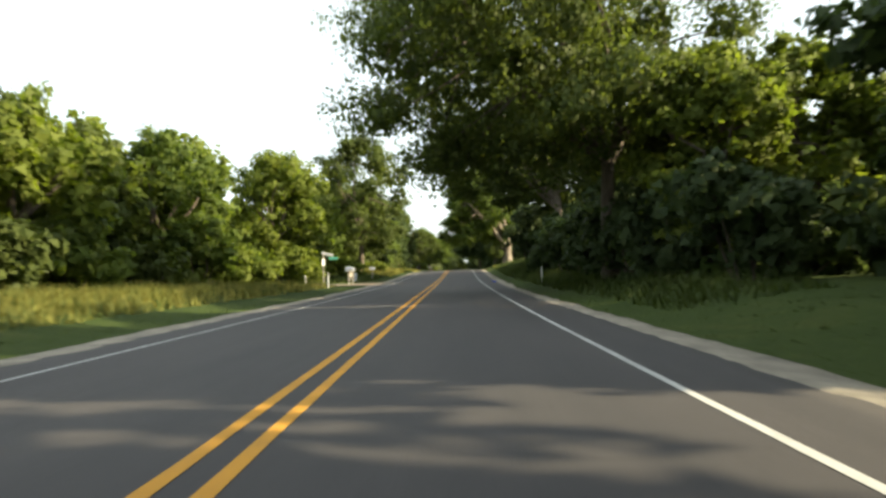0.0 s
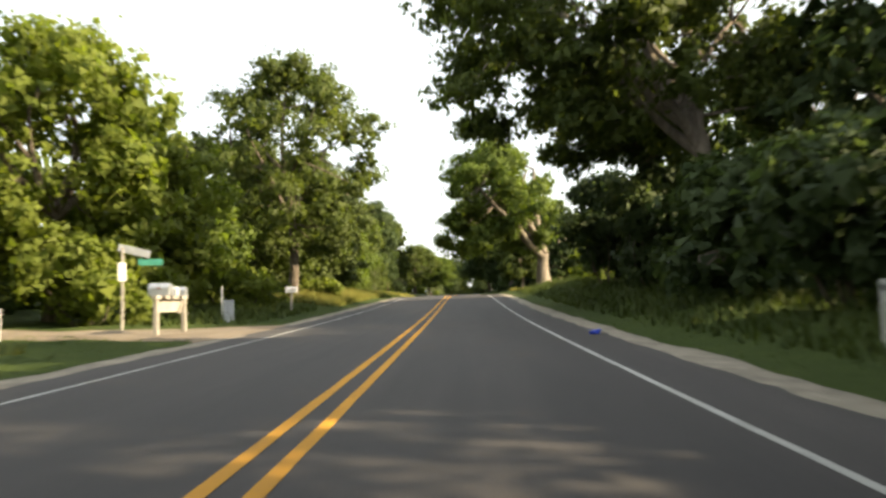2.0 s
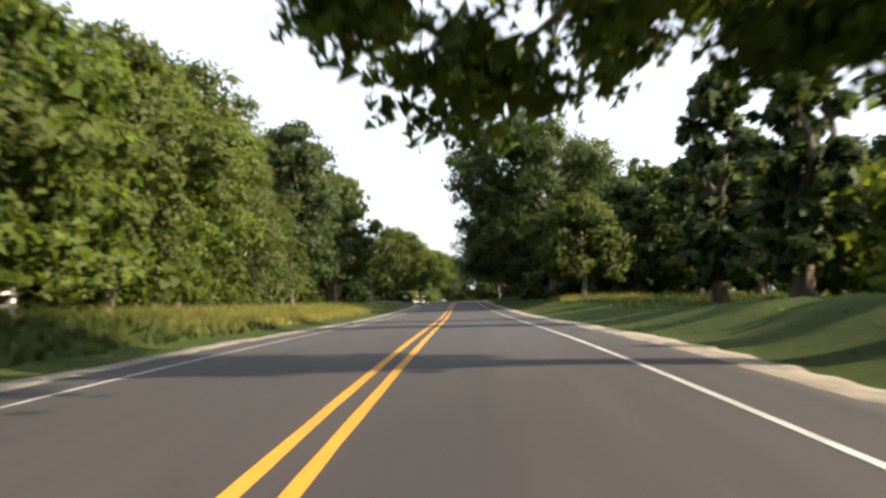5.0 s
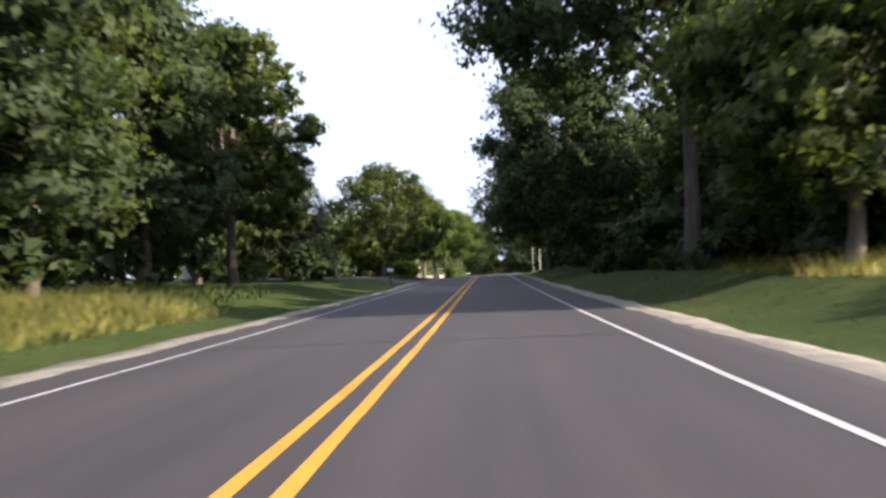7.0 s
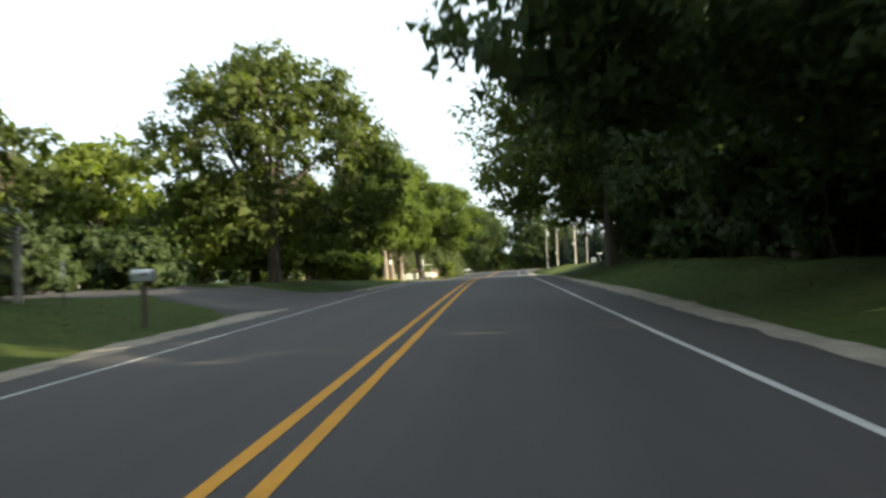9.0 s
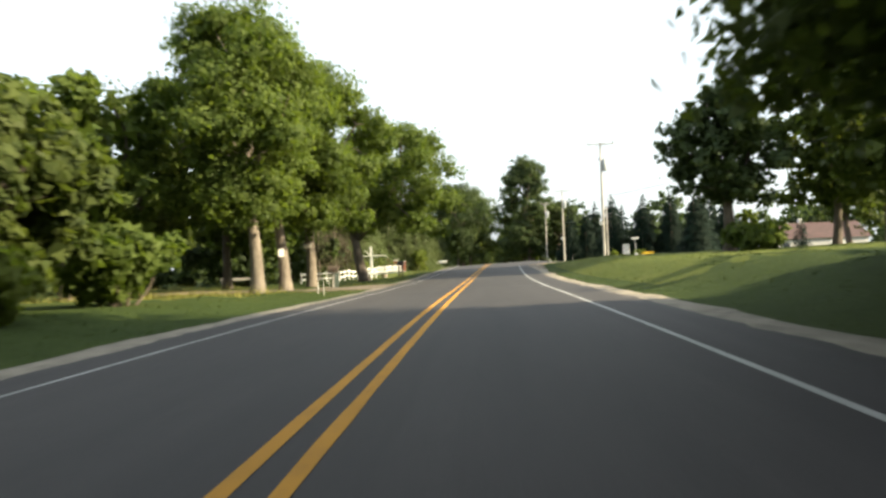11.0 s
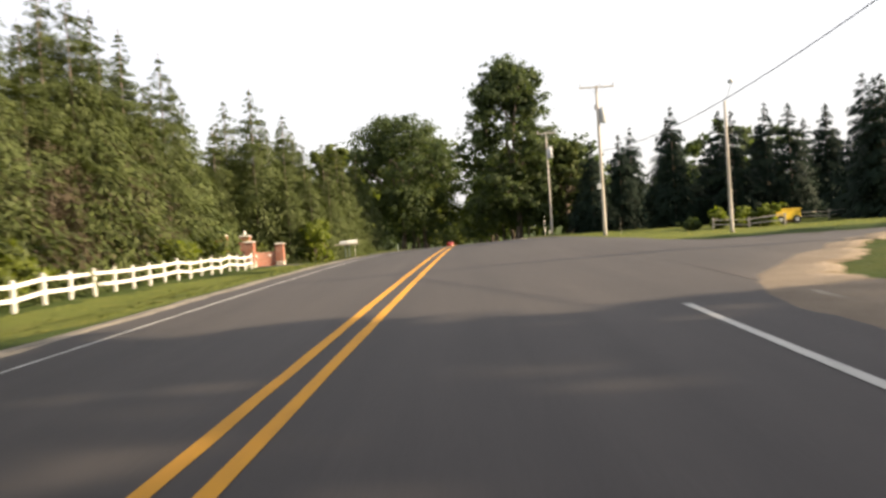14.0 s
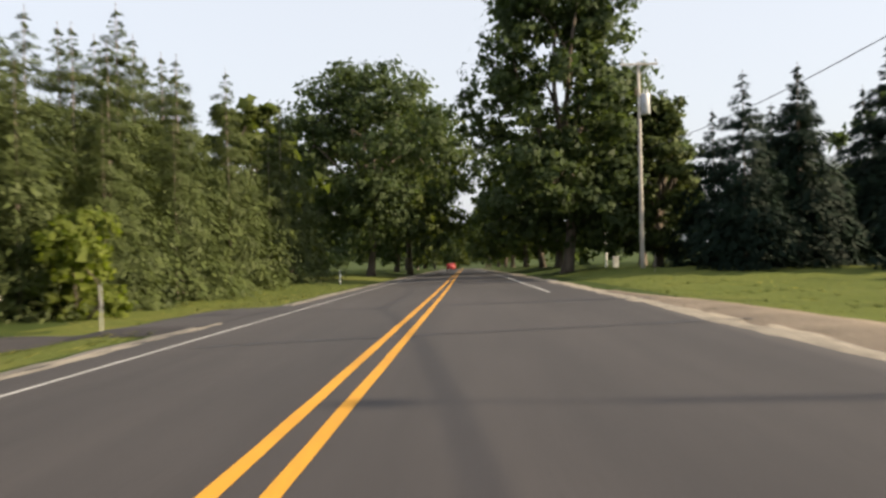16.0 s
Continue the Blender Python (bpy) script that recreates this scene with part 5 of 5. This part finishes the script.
t = thing("bird_box", at(318.2, -11.6) + Vector((-0.10, -0.42, 3.0)), 0, "weathered grey bird box on a tree trunk", "bird box")
part("box_body", box((0.48, 0.22, 0.32), (0, 0, 0), 0.01), GREY_WOOD, t)
part("roof", box((0.62, 0.34, 0.04), (0, -0.02, 0.19), 0.008, rot=pose(0, 0, 0, 8, 0, 0)), DARK_WOOD, t)

def pillar(parent, x, y, w, h, stone=0.35, finial=False, seed_no=1):
    body = part("pillar", box((w, w, h - stone + 0.3), (x, y, stone + (h - stone) / 2 - 0.15), 0.012), BRICK, parent, "red brick pillar")
    part("cap", joined(box((w + 0.16, w + 0.16, 0.07), (x, y, h + 0.035), 0.015), box((w + 0.06, w + 0.06, 0.06), (x, y, h + 0.09), 0.015, taper=0.7)), CAPSTONE, body, "pale stone cap")
    if finial:
        part("finial", lathe([(0.05, 0), (0.05, 0.05), (0.11, 0.09), (0.13, 0.2), (0.09, 0.32), (0.04, 0.38), (0.055, 0.42), (0.02, 0.47)], 12, (x, y, h + 0.11)), WHITE, body, "white urn-shaped finial", True)
    rng = np.random.default_rng(seed_no)
    for side in range(4):
        for row in range(2):
            for c in range(3):
                bm = bmesh.new()
                bmesh.ops.create_icosphere(bm, subdivisions=1, radius=0.5)
                sx, sz = w / 3 * rng.uniform(0.9, 1.25), stone / 2 * rng.uniform(0.95, 1.3)
                for v in bm.verts:
                    v.co = Vector((v.co.x * sx, v.co.y * 0.16, v.co.z * sz)) * rng.uniform(0.92, 1.08)
                a = (c - 1) * w / 3 + rng.uniform(-0.02, 0.02)
                bmesh.ops.transform(bm, matrix=pose(x, y, 0, 0, 0, 90 * side) @ pose(a, -w / 2 - 0.01, stone * (0.25 + 0.5 * row)), verts=bm.verts)
                part("stone", bm, STONE, body)
    return body


t = thing("garden_rail", at(323, -18.6), 4, "pale weathered rail between the tree trunks", "rail fence")
for x in (-1.15, 1.15):
    part("post", box((0.11, 0.11, 1.2), (x, 0, 0.35), 0.01), GREY_WOOD, t)
part("rail", box((2.6, 0.05, 0.2), (0, -0.08, 0.78), 0.008), CAPSTONE, t)


def gate_wing(low, tall, label, seed_no):
    """One side of a gateway: a low and a tall brick pillar with a curved wall between them."""
    base = at(*low)
    t = thing("gateway_wing", base, 0, label, "gateway", "gateway")
    q = at(*tall) - base
    pillar(t, 0, 0, 0.72, 2.0, 0.5, False, seed_no)
    pillar(t, q.x, q.y, 0.9, 2.75 + q.z, 0.5, True, seed_no + 1)
    wall, rows = bmesh.new(), []
    d = Vector((q.x, q.y, 0))
    side = Vector((-d.y, d.x, 0)).normalized()
    if side.x > 0:
        side = -side
    for k in range(13):
        s = k / 12
        c = d * s + side * 0.35 * math.sin(s * math.pi)
        top = 1.42 - 0.12 * math.sin(s * math.pi)
        rows.append([wall.verts.new(c + side * e + Vector((0, 0, z + q.z * s))) for e, z in ((-0.15, -0.4), (0.15, -0.4), (0.15, top), (-0.15, top))])
    for a, c in zip(rows, rows[1:]):
        for n in range(4):
            wall.faces.new((a[n], a[(n + 1) % 4], c[(n + 1) % 4], c[n]))
    wall.faces.new(rows[0])
    wall.faces.new(rows[-1][::-1])
    bmesh.ops.recalc_face_normals(wall, faces=wall.faces)
    w = part("curved_wall", wall, BRICK, t, "low curved red brick wall")
    for s in (0.3, 0.7):
        c = d * s + side * (0.35 * math.sin(s * math.pi) - 0.17)
        disc = lathe([(0.09, 0), (0.10, 0.03), (0.05, 0.05)], 10)
        bmesh.ops.transform(disc, matrix=Matrix.Translation(c + Vector((0, 0, 1.05))) @ (-side).to_track_quat("Z", "Y").to_matrix().to_4x4(), verts=disc.verts)
        part("wall_disc", disc, WHITE, w, "round white disc on the wall")
    return t


gate_wing((399, -16.2), (402, -19.3), "red brick gateway wing with stone bases beside the fence", 4)
gate_wing((409.3, -16.1), (408, -18.9), "red brick gateway wing with a white urn beside the spruces", 6)

# tall white arm post, with braces at its foot
t = thing("arm_post", at(350.6, -12.6), 0, "tall white wooden post with one long arm", "post")
part("post", box((0.24, 0.24, 3.9), (0, 0, 1.45), 0.015), WHITE, t)
part("tip", box((0.16, 0.16, 0.16), (0, 0, 3.46), 0.02, taper=0.4), WHITE, t)
part("arm", box((2.5, 0.10, 0.12), (0.45, -0.17, 2.45), 0.01), WHITE, t)
part("gusset", box((0.08, 0.08, 0.85), (-0.35, -0.17, 2.75), 0.01, rot=pose(0, 0, 0, 0, -45, 0)), WHITE, t)
for sx, sy, rx, ry in ((-0.36, 0, 0, 24), (0.36, 0, 0, -24), (0, -0.36, -24, 0)):
    part("brace", box((0.12, 0.12, 1.5), (sx, sy, 0.42), 0.01, rot=pose(0, 0, 0, rx, ry, 0)), WHITE, t)
t = thing("planter", at(350.0, -11.1), 12, "low wooden tub planter on the lawn", "planter")
part("tub", lathe([(0.26, -0.05), (0.34, 0.2), (0.37, 0.42), (0.33, 0.42), (0.31, 0.34)], 14), GREY_WOOD, t)
part("hoop", lathe([(0.355, 0.24), (0.365, 0.25), (0.368, 0.30), (0.36, 0.31)], 14), RUST, t)


# white two-rail fence
def rail_fence(points, n, label):
    t = thing("rail_fence", at(*points[0]), 0, label, "fence")
    t.matrix_world = Matrix.Identity(4)
    base = at(*points[0])
    t.location = base
    p = np.array(points)
    L = np.concatenate([[0], np.cumsum(np.hypot(np.diff(p[:, 0]), np.diff(p[:, 1])))])
    tops = []
    me = None
    for k in range(n):
        s = L[-1] * k / (n - 1)
        q = at(float(np.interp(s, L, p[:, 0])), float(np.interp(s, L, p[:, 1]))) - base
        if me is None:
            ob = part("fence_post", joined(box((0.12, 0.12, 1.35), (0, 0, 0.375), 0.008), box((0.15, 0.15, 0.05), (0, 0, 1.07), 0.012, taper=0.6)), WHITE, t)
            me = ob.data
        else:
            ob = new("fence_post", me)
            ob.parent = t
        ob.location = q
        tops.append(q)
    for a, b in zip(tops, tops[1:]):
        d = b - a
        for z in (0.42, 0.88):
            ob = part("rail", box((d.length - 0.02, 0.045, 0.14), (0, 0, 0), 0.006), WHITE, t)
            ob.matrix_local = Matrix.Translation(a + d / 2 + Vector((0, 0, z))) @ d.to_track_quat("X", "Z").to_matrix().to_4x4()
    return t


rail_fence([(333.8, -16.2), (338, -15.2), (341.4, -14.4)], 4, "white two-rail fence beside the drive")
rail_fence([(341.8, -14.3), (360, -13.8), (393.0, -14.6)], 26, "long white two-rail fence along the lawn")

# mail stand by the last drive
t = thing("mail_stand", at(397.5, -8.3), 0, "weathered two-post mail stand with a wide grey shelf", "mail stand")
for x in (-0.15, 0.15):
    part("post", box((0.11, 0.11, 1.5), (x, 0, 0.45), 0.01), GREEN_BOX, t)
part("shelf", box((1.9, 0.34, 0.10), (-0.05, 0, 1.25), 0.01), GREY_WOOD, t)
top = at(397.5, -8.3).z + 1.305
for dx, m, s in ((-0.25, GREY_TANK, (0.26, 0.22, 0.6)), (0.42, WHITE, (0.28, 0.26, 0.75))):
    t = thing("mailbox", Vector((float(road_x(397.5)) - 8.3 + dx, 397.5, top)), 0, "pale metal mailbox on a wooden shelf", "mailbox", "mailboxes")
    b2 = part("mailbox_body", arched_box(*s), m, t)
    part("door", box((0.015, s[0] * 0.94, s[1] * 0.75), (s[2] / 2 + 0.006, 0, s[1] * 0.42), 0.005), m, b2)


# ---- utility poles ----
def utility_pole(y, u, H, arm=True, tank=True, low_box=True, label="tall weathered wooden utility pole with a cross arm", turn=0.0, r=0.17, lamp=False, arm_len=2.9):
    t = thing("utility_pole", at(y, u), turn, label, "utility pole", "utility poles")
    part("pole", lathe([(r, -0.6), (r * 0.95, 1.0), (r * 0.8, H * 0.5), (r * 0.62, H - 0.02), (r * 0.5, H)], 12), POLE_WOOD, t, "", True)
    if arm:
        a = part("cross_arm", box((arm_len, 0.10, 0.12), (0, -0.15, H - 0.18), 0.012), POLE_WOOD, t)
        for x in (-arm_len / 2 + 0.12, 0.3, arm_len / 2 - 0.12):
            part("insulator", lathe([(0.02, 0), (0.02, 0.08), (0.06, 0.10), (0.05, 0.16), (0.065, 0.18), (0.03, 0.26)], 10, (x, -0.15, H - 0.12)), GREY_TANK, a, "grey porcelain insulator", True)
        for s in (-1, 1):
            part("arm_brace", box((0.035, 0.02, 0.95), (s * 0.36, -0.22, H - 0.52), 0.004, rot=pose(0, 0, 0, 0, s * 48, 0)), STEEL, a)
    if tank:
        k = part("transformer", lathe([(0.24, 0), (0.27, 0.03), (0.27, 1.15), (0.25, 1.2), (0.12, 1.24)], 14, (0.36, -0.05, H - 3.1)), GREY_TANK, t, "grey transformer tank", True)
        for x in (0.26, 0.46):
            part("bushing", lathe([(0.04, 0), (0.06, 0.06), (0.04, 0.12), (0.055, 0.2), (0.02, 0.3)], 8, (x, -0.05, H - 1.88)), GREY_TANK, k)
        part("bracket", box((0.3, 0.08, 0.5), (0.08, -0.05, H - 2.4), 0.01), STEEL, k)
        part("cut_out", box((0.08, 0.10, 0.42), (-0.22, -0.12, H - 1.8), 0.015), DARK_WOOD, t, "brown fuse cut-out")
    if low_box:
        part("meter_box", box((0.30, 0.22, 0.46), (-0.26, -0.05, 4.05), 0.015), GREY_TANK, t, "pale grey equipment box")
    if lamp:
        part("lamp_arm", box((0.05, 0.05, 1.5), (0.25, 0, H + 0.45), 0.01, rot=pose(0, 0, 0, 0, 20, 0)), STEEL, t)
        part("lamp_head", lathe([(0.10, 0), (0.20, 0.05), (0.17, 0.2), (0.06, 0.28)], 12, (0.45, 0, H + 1.1)), GREY_TANK, t, "grey lamp head", True)
    return t


pole_a = utility_pole(350, 12.95, 12.75, tank=True, label="tall weathered wooden utility pole beside the side road")
utility_pole(401.7, 12.35, 12.3, label="tall weathered wooden utility pole with a grey transformer")
utility_pole(432, 11.35, 12.2, low_box=False, arm_len=2.2, label="thin utility pole before the dark trees", r=0.14)
utility_pole(386, 17.7, 8.3, arm=False, tank=False, low_box=False, lamp=True, label="plain wooden pole carrying a yard lamp", r=0.13)
utility_pole(115, 19, 13.6, tank=False, low_box=False, label="utility pole rising behind the roadside bushes")
utility_pole(466, 11.5, 11, low_box=False, tank=False, label="far utility pole in the shade", r=0.13)
t = thing("conduit_pole", at(452, 12.6), 0, "short white service pole before the dark trees", "service pole")
part("pole", lathe([(0.09, -0.4), (0.085, 4.2), (0.03, 4.26)], 10), WHITE, t)
part("strap", lathe([(0.095, 2.6), (0.105, 2.62), (0.105, 2.7), (0.095, 2.72)], 10), STEEL, t)
t = thing("service_box", at(451.6, 13.3), 0, "white metal service box beside a short pole", "utility box")
part("cabinet", box((0.42, 0.36, 1.1), (0, 0, 0.35), 0.02, 2), WHITE, t)
part("lid", box((0.48, 0.42, 0.06), (0, 0, 0.93), 0.02), WHITE, t)
part("latch", box((0.05, 0.02, 0.12), (0, -0.19, 0.6), 0.005), STEEL, t)
P_A, P_B, P_C, P_D = at(350, 12.95), at(401.7, 12.35), at(386, 17.7), at(432, 11.35)
up = lambda p, h, dx=0.0: p + Vector((dx, -0.12, h))
cable(up(P_A, 6.85), up(P_B, 6.95), 1.1, r=0.02)
cable(up(P_B, 6.95), up(P_D, 7.0), 0.4, r=0.016)
cable(up(P_A, 6.85), at(300, 30, 9.0), 0.8, r=0.018)
cable(at(115, 19, 12.5), at(185, 24, 12.0), 1.2, r=0.012)

# signs by the side road
t = thing("sign_board", at(361, 16.8), -8, "white roadside notice board on two posts", "sign")
for x in (-0.3, 0.3):
    part("post", box((0.07, 0.07, 2.2), (x, 0.04, 0.7), 0.008), GREY_WOOD, t)
b = part("board", box((0.80, 0.04, 1.2), (0, 0, 1.25), 0.008), WHITE, t)
part("panel", box((0.66, 0.012, 0.20), (0, -0.027, 1.62), 0.003), STEEL, b, "grey bar of unreadable writing")
for z in (1.32, 1.18):
    part("panel", box((0.52, 0.012, 0.05), (0.03, -0.027, z), 0.003), STEEL, b)
t = thing("street_sign", at(361.5, 18.0), 0, "pale street name blade on a thin post", "street sign")
part("post", lathe([(0.035, -0.4), (0.035, 2.7), (0.02, 2.72)], 8), STEEL, t)
part("blade", box((0.85, 0.02, 0.2), (0, 0, 2.6), 0.004), WHITE, t)
part("base_box", box((0.3, 0.3, 0.9), (0.1, 0.2, 0.35), 0.02), WHITE, t, "white concrete marker block")
t = thing("wooden_post", at(360.5, 15.6), 0, "short dark wooden post", "post")
part("shaft", box((0.12, 0.12, 1.0), (0, 0, 0.2), 0.012), DARK_WOOD, t)


# split-rail fence before the spruces
def split_rails(points, label):
    t = thing("split_rail_fence", at(*points[0]), 0, label, "fence")
    base = at(*points[0])
    rng = np.random.default_rng(44)
    prev = None
    for y, u in points:
        q = at(y, u) - base
        part("fence_post", box((0.13, 0.13, 1.2), tuple(q + Vector((0, 0, 0.25))), 0.02), GREY_WOOD, t)
        if prev is not None:
            for z in (0.35, 0.68):
                a, b = prev + Vector((0, 0, z)), q + Vector((0, 0, z + rng.uniform(-0.08, 0.08)))
                m = Mass()
                m.tube([tuple(a), tuple(a.lerp(b, 0.5)), tuple(b)], (0.05, 0.06, 0.045), 6)
                m.link("rail", GREY_WOOD, t)
        prev = q
    return t


split_rails([(406, 30), (407, 33), (408, 36), (409, 39), (411, 42), (413, 45), (415, 48)], "weathered split-rail fence before the spruces")
split_rails([(396, 19.5), (395.5, 22), (395, 24.5)], "weathered split-rail fence in the shrub bed")
for y, u, H, R, m in ((396.8, 20.2, 1.7, 1.1, BRIGHT), (396.6, 21.5, 1.75, 1.1, BRIGHT), (396.4, 22.7, 1.7, 1.1, MAPLE), (396.2, 23.7, 1.6, 1.0, BRIGHT), (397.5, 18.5, 0.9, 1.1, DUSK)):
    bush(y, u, H, R, m, 1500, 0.18, "low clipped yellow-green shrub")

# yellow farm trailer
t = thing("farm_trailer", at(398, 25.6), 6, "yellow steel trailer with a rusty lower half", "trailer")
part("tub", joined(box((2.0, 1.3, 0.82), (0, 0, 0.70), 0.03), box((2.1, 1.4, 0.08), (0, 0, 1.13), 0.02)), BUS_YELLOW, t)
part("chassis", box((1.9, 1.0, 0.16), (0, 0, 0.21), 0.03), RUST, t)
for x in (-0.65, 0.65):
    w = lathe([(0.16, -0.11), (0.30, -0.11), (0.33, -0.06), (0.33, 0.06), (0.30, 0.11), (0.16, 0.11)], 16)
    bmesh.ops.transform(w, matrix=pose(x, -0.62, 0.32, 90, 0, 0), verts=w.verts)
    wh = part("wheel", w, RUBBER, t)
    h = lathe([(0.05, -0.125), (0.15, -0.12), (0.15, 0.12), (0.05, 0.125)], 12)
    bmesh.ops.transform(h, matrix=pose(x, -0.62, 0.32, 90, 0, 0), verts=h.verts)
    part("rim", h, STEEL, wh)


# ---- houses ----
def house(name, y, u, W, D, H, roof_h, turn, wall_m, roof_m, label, windows=(), door=None, chimney=None, garage=None):
    t = thing(name, at(y, u), turn, label, "house")
    part("wall", box((W, D, H + 0.6), (0, 0, H / 2 - 0.3), 0.02), wall_m, t)
    bm = bmesh.new()
    o = 0.5
    v = [bm.verts.new(q) for q in ((-W / 2 - o, -D / 2 - o, H - 0.05), (W / 2 + o, -D / 2 - o, H - 0.05), (W / 2 + o, D / 2 + o, H - 0.05), (-W / 2 - o, D / 2 + o, H - 0.05), (-W / 2 - o, 0, H + roof_h), (W / 2 + o, 0, H + roof_h))]
    for f in ((0, 1, 5, 4), (2, 3, 4, 5), (0, 4, 3), (1, 2, 5), (0, 3, 2, 1)):
        bm.faces.new([v[k] for k in f])
    r = part("roof", bm, roof_m, t)
    if chimney is not None:
        part("chimney", box((0.7, 0.7, 1.8), (chimney, 0.3, H + roof_h + 0.1), 0.02), WHITE, r)
    for x, z, w, h in windows:
        wd = part("window", box((w + 0.16, 0.10, h + 0.16), (x, -D / 2 - 0.02, z), 0.01), WHITE, t)
        part("pane", box((w, 0.03, h), (x, -D / 2 - 0.075, z), 0.004), GLASS, wd)
    if door:
        part("door", box((door[1], 0.08, door[2]), (door[0], -D / 2 - 0.02, door[2] / 2), 0.01), WHITE, t)
    return t


house("house", 452, 72, 22, 10, 3.0, 3.6, 8, SIDING, ROOF_RED, "long low grey house with a red shingle roof", [(-8, 1.7, 1.6, 1.2), (-4, 1.7, 1.6, 1.2)], (4.5, 4.8, 2.3), -2)
house("house", 268, -30, 14, 9, 3.0, 2.6, 75, SIDING, ROOF_GREY, "low house with a dark roof behind the trees", [(-4, 1.6, 1.4, 1.2), (2, 1.6, 1.4, 1.2)], (-1, 1.0, 2.05))
house("barn", 76, -21.5, 7, 5, 2.6, 1.6, 70, RED_WALL, STEEL, "small brown-red shed with a pale metal roof", [], (1.0, 1.6, 2.0))


# ---- the red car far ahead ----
def car(y, u, turn, label):
    t = thing("car", Vector((float(road_x(y)) + u, y, float(road_z(y, u)))), turn, label, "car")
    bm = bmesh.new()
    prof = [(-2.15, 0.32), (-2.2, 0.62), (-2.12, 0.92), (-1.2, 1.0), (-0.55, 1.42), (0.85, 1.45), (1.55, 1.02), (2.12, 0.95), (2.2, 0.6), (2.15, 0.32)]
    left, right = ([bm.verts.new((s * (0.88 if z < 1.1 else 0.66), x, z)) for x, z in prof] for s in (-1, 1))
    n = len(prof)
    for k in range(n):
        bm.faces.new((left[k], left[(k + 1) % n], right[(k + 1) % n], right[k]))
    bm.faces.new(left[::-1])
    bm.faces.new(right)
    bmesh.ops.recalc_face_normals(bm, faces=bm.faces)
    bmesh.ops.bevel(bm, geom=bm.edges[:], offset=0.05, segments=2, affect="EDGES")
    b = part("body", bm, RED_PAINT, t, "", True)
    part("rear_window", box((1.15, 0.03, 0.40), (0, -0.93, 1.24), 0.01, rot=None), GLASS, b)
    for x in (-0.62, 0.62):
        part("tail_light", box((0.28, 0.05, 0.16), (x, -2.17, 0.80), 0.02), LENS, b)
    part("bumper", box((1.6, 0.12, 0.2), (0, -2.2, 0.45), 0.03), BLACK, b)
    for x in (-0.78, 0.78):
        for yy in (-1.35, 1.35):
            w = lathe([(0.18, -0.1), (0.30, -0.1), (0.33, -0.05), (0.33, 0.05), (0.30, 0.1), (0.18, 0.1)], 16)
            bmesh.ops.transform(w, matrix=pose(x, yy, 0.33, 0, 90, 0), verts=w.verts)
            wh = part("wheel", w, RUBBER, t)
            h = lathe([(0.05, -0.105), (0.18, -0.10), (0.18, 0.10), (0.05, 0.105)], 12)
            bmesh.ops.transform(h, matrix=pose(x, yy, 0.33, 0, 90, 0), verts=h.verts)
            part("rim", h, STEEL, wh)
    return t


car(545, -1.9, 180, "small red car far down the road")
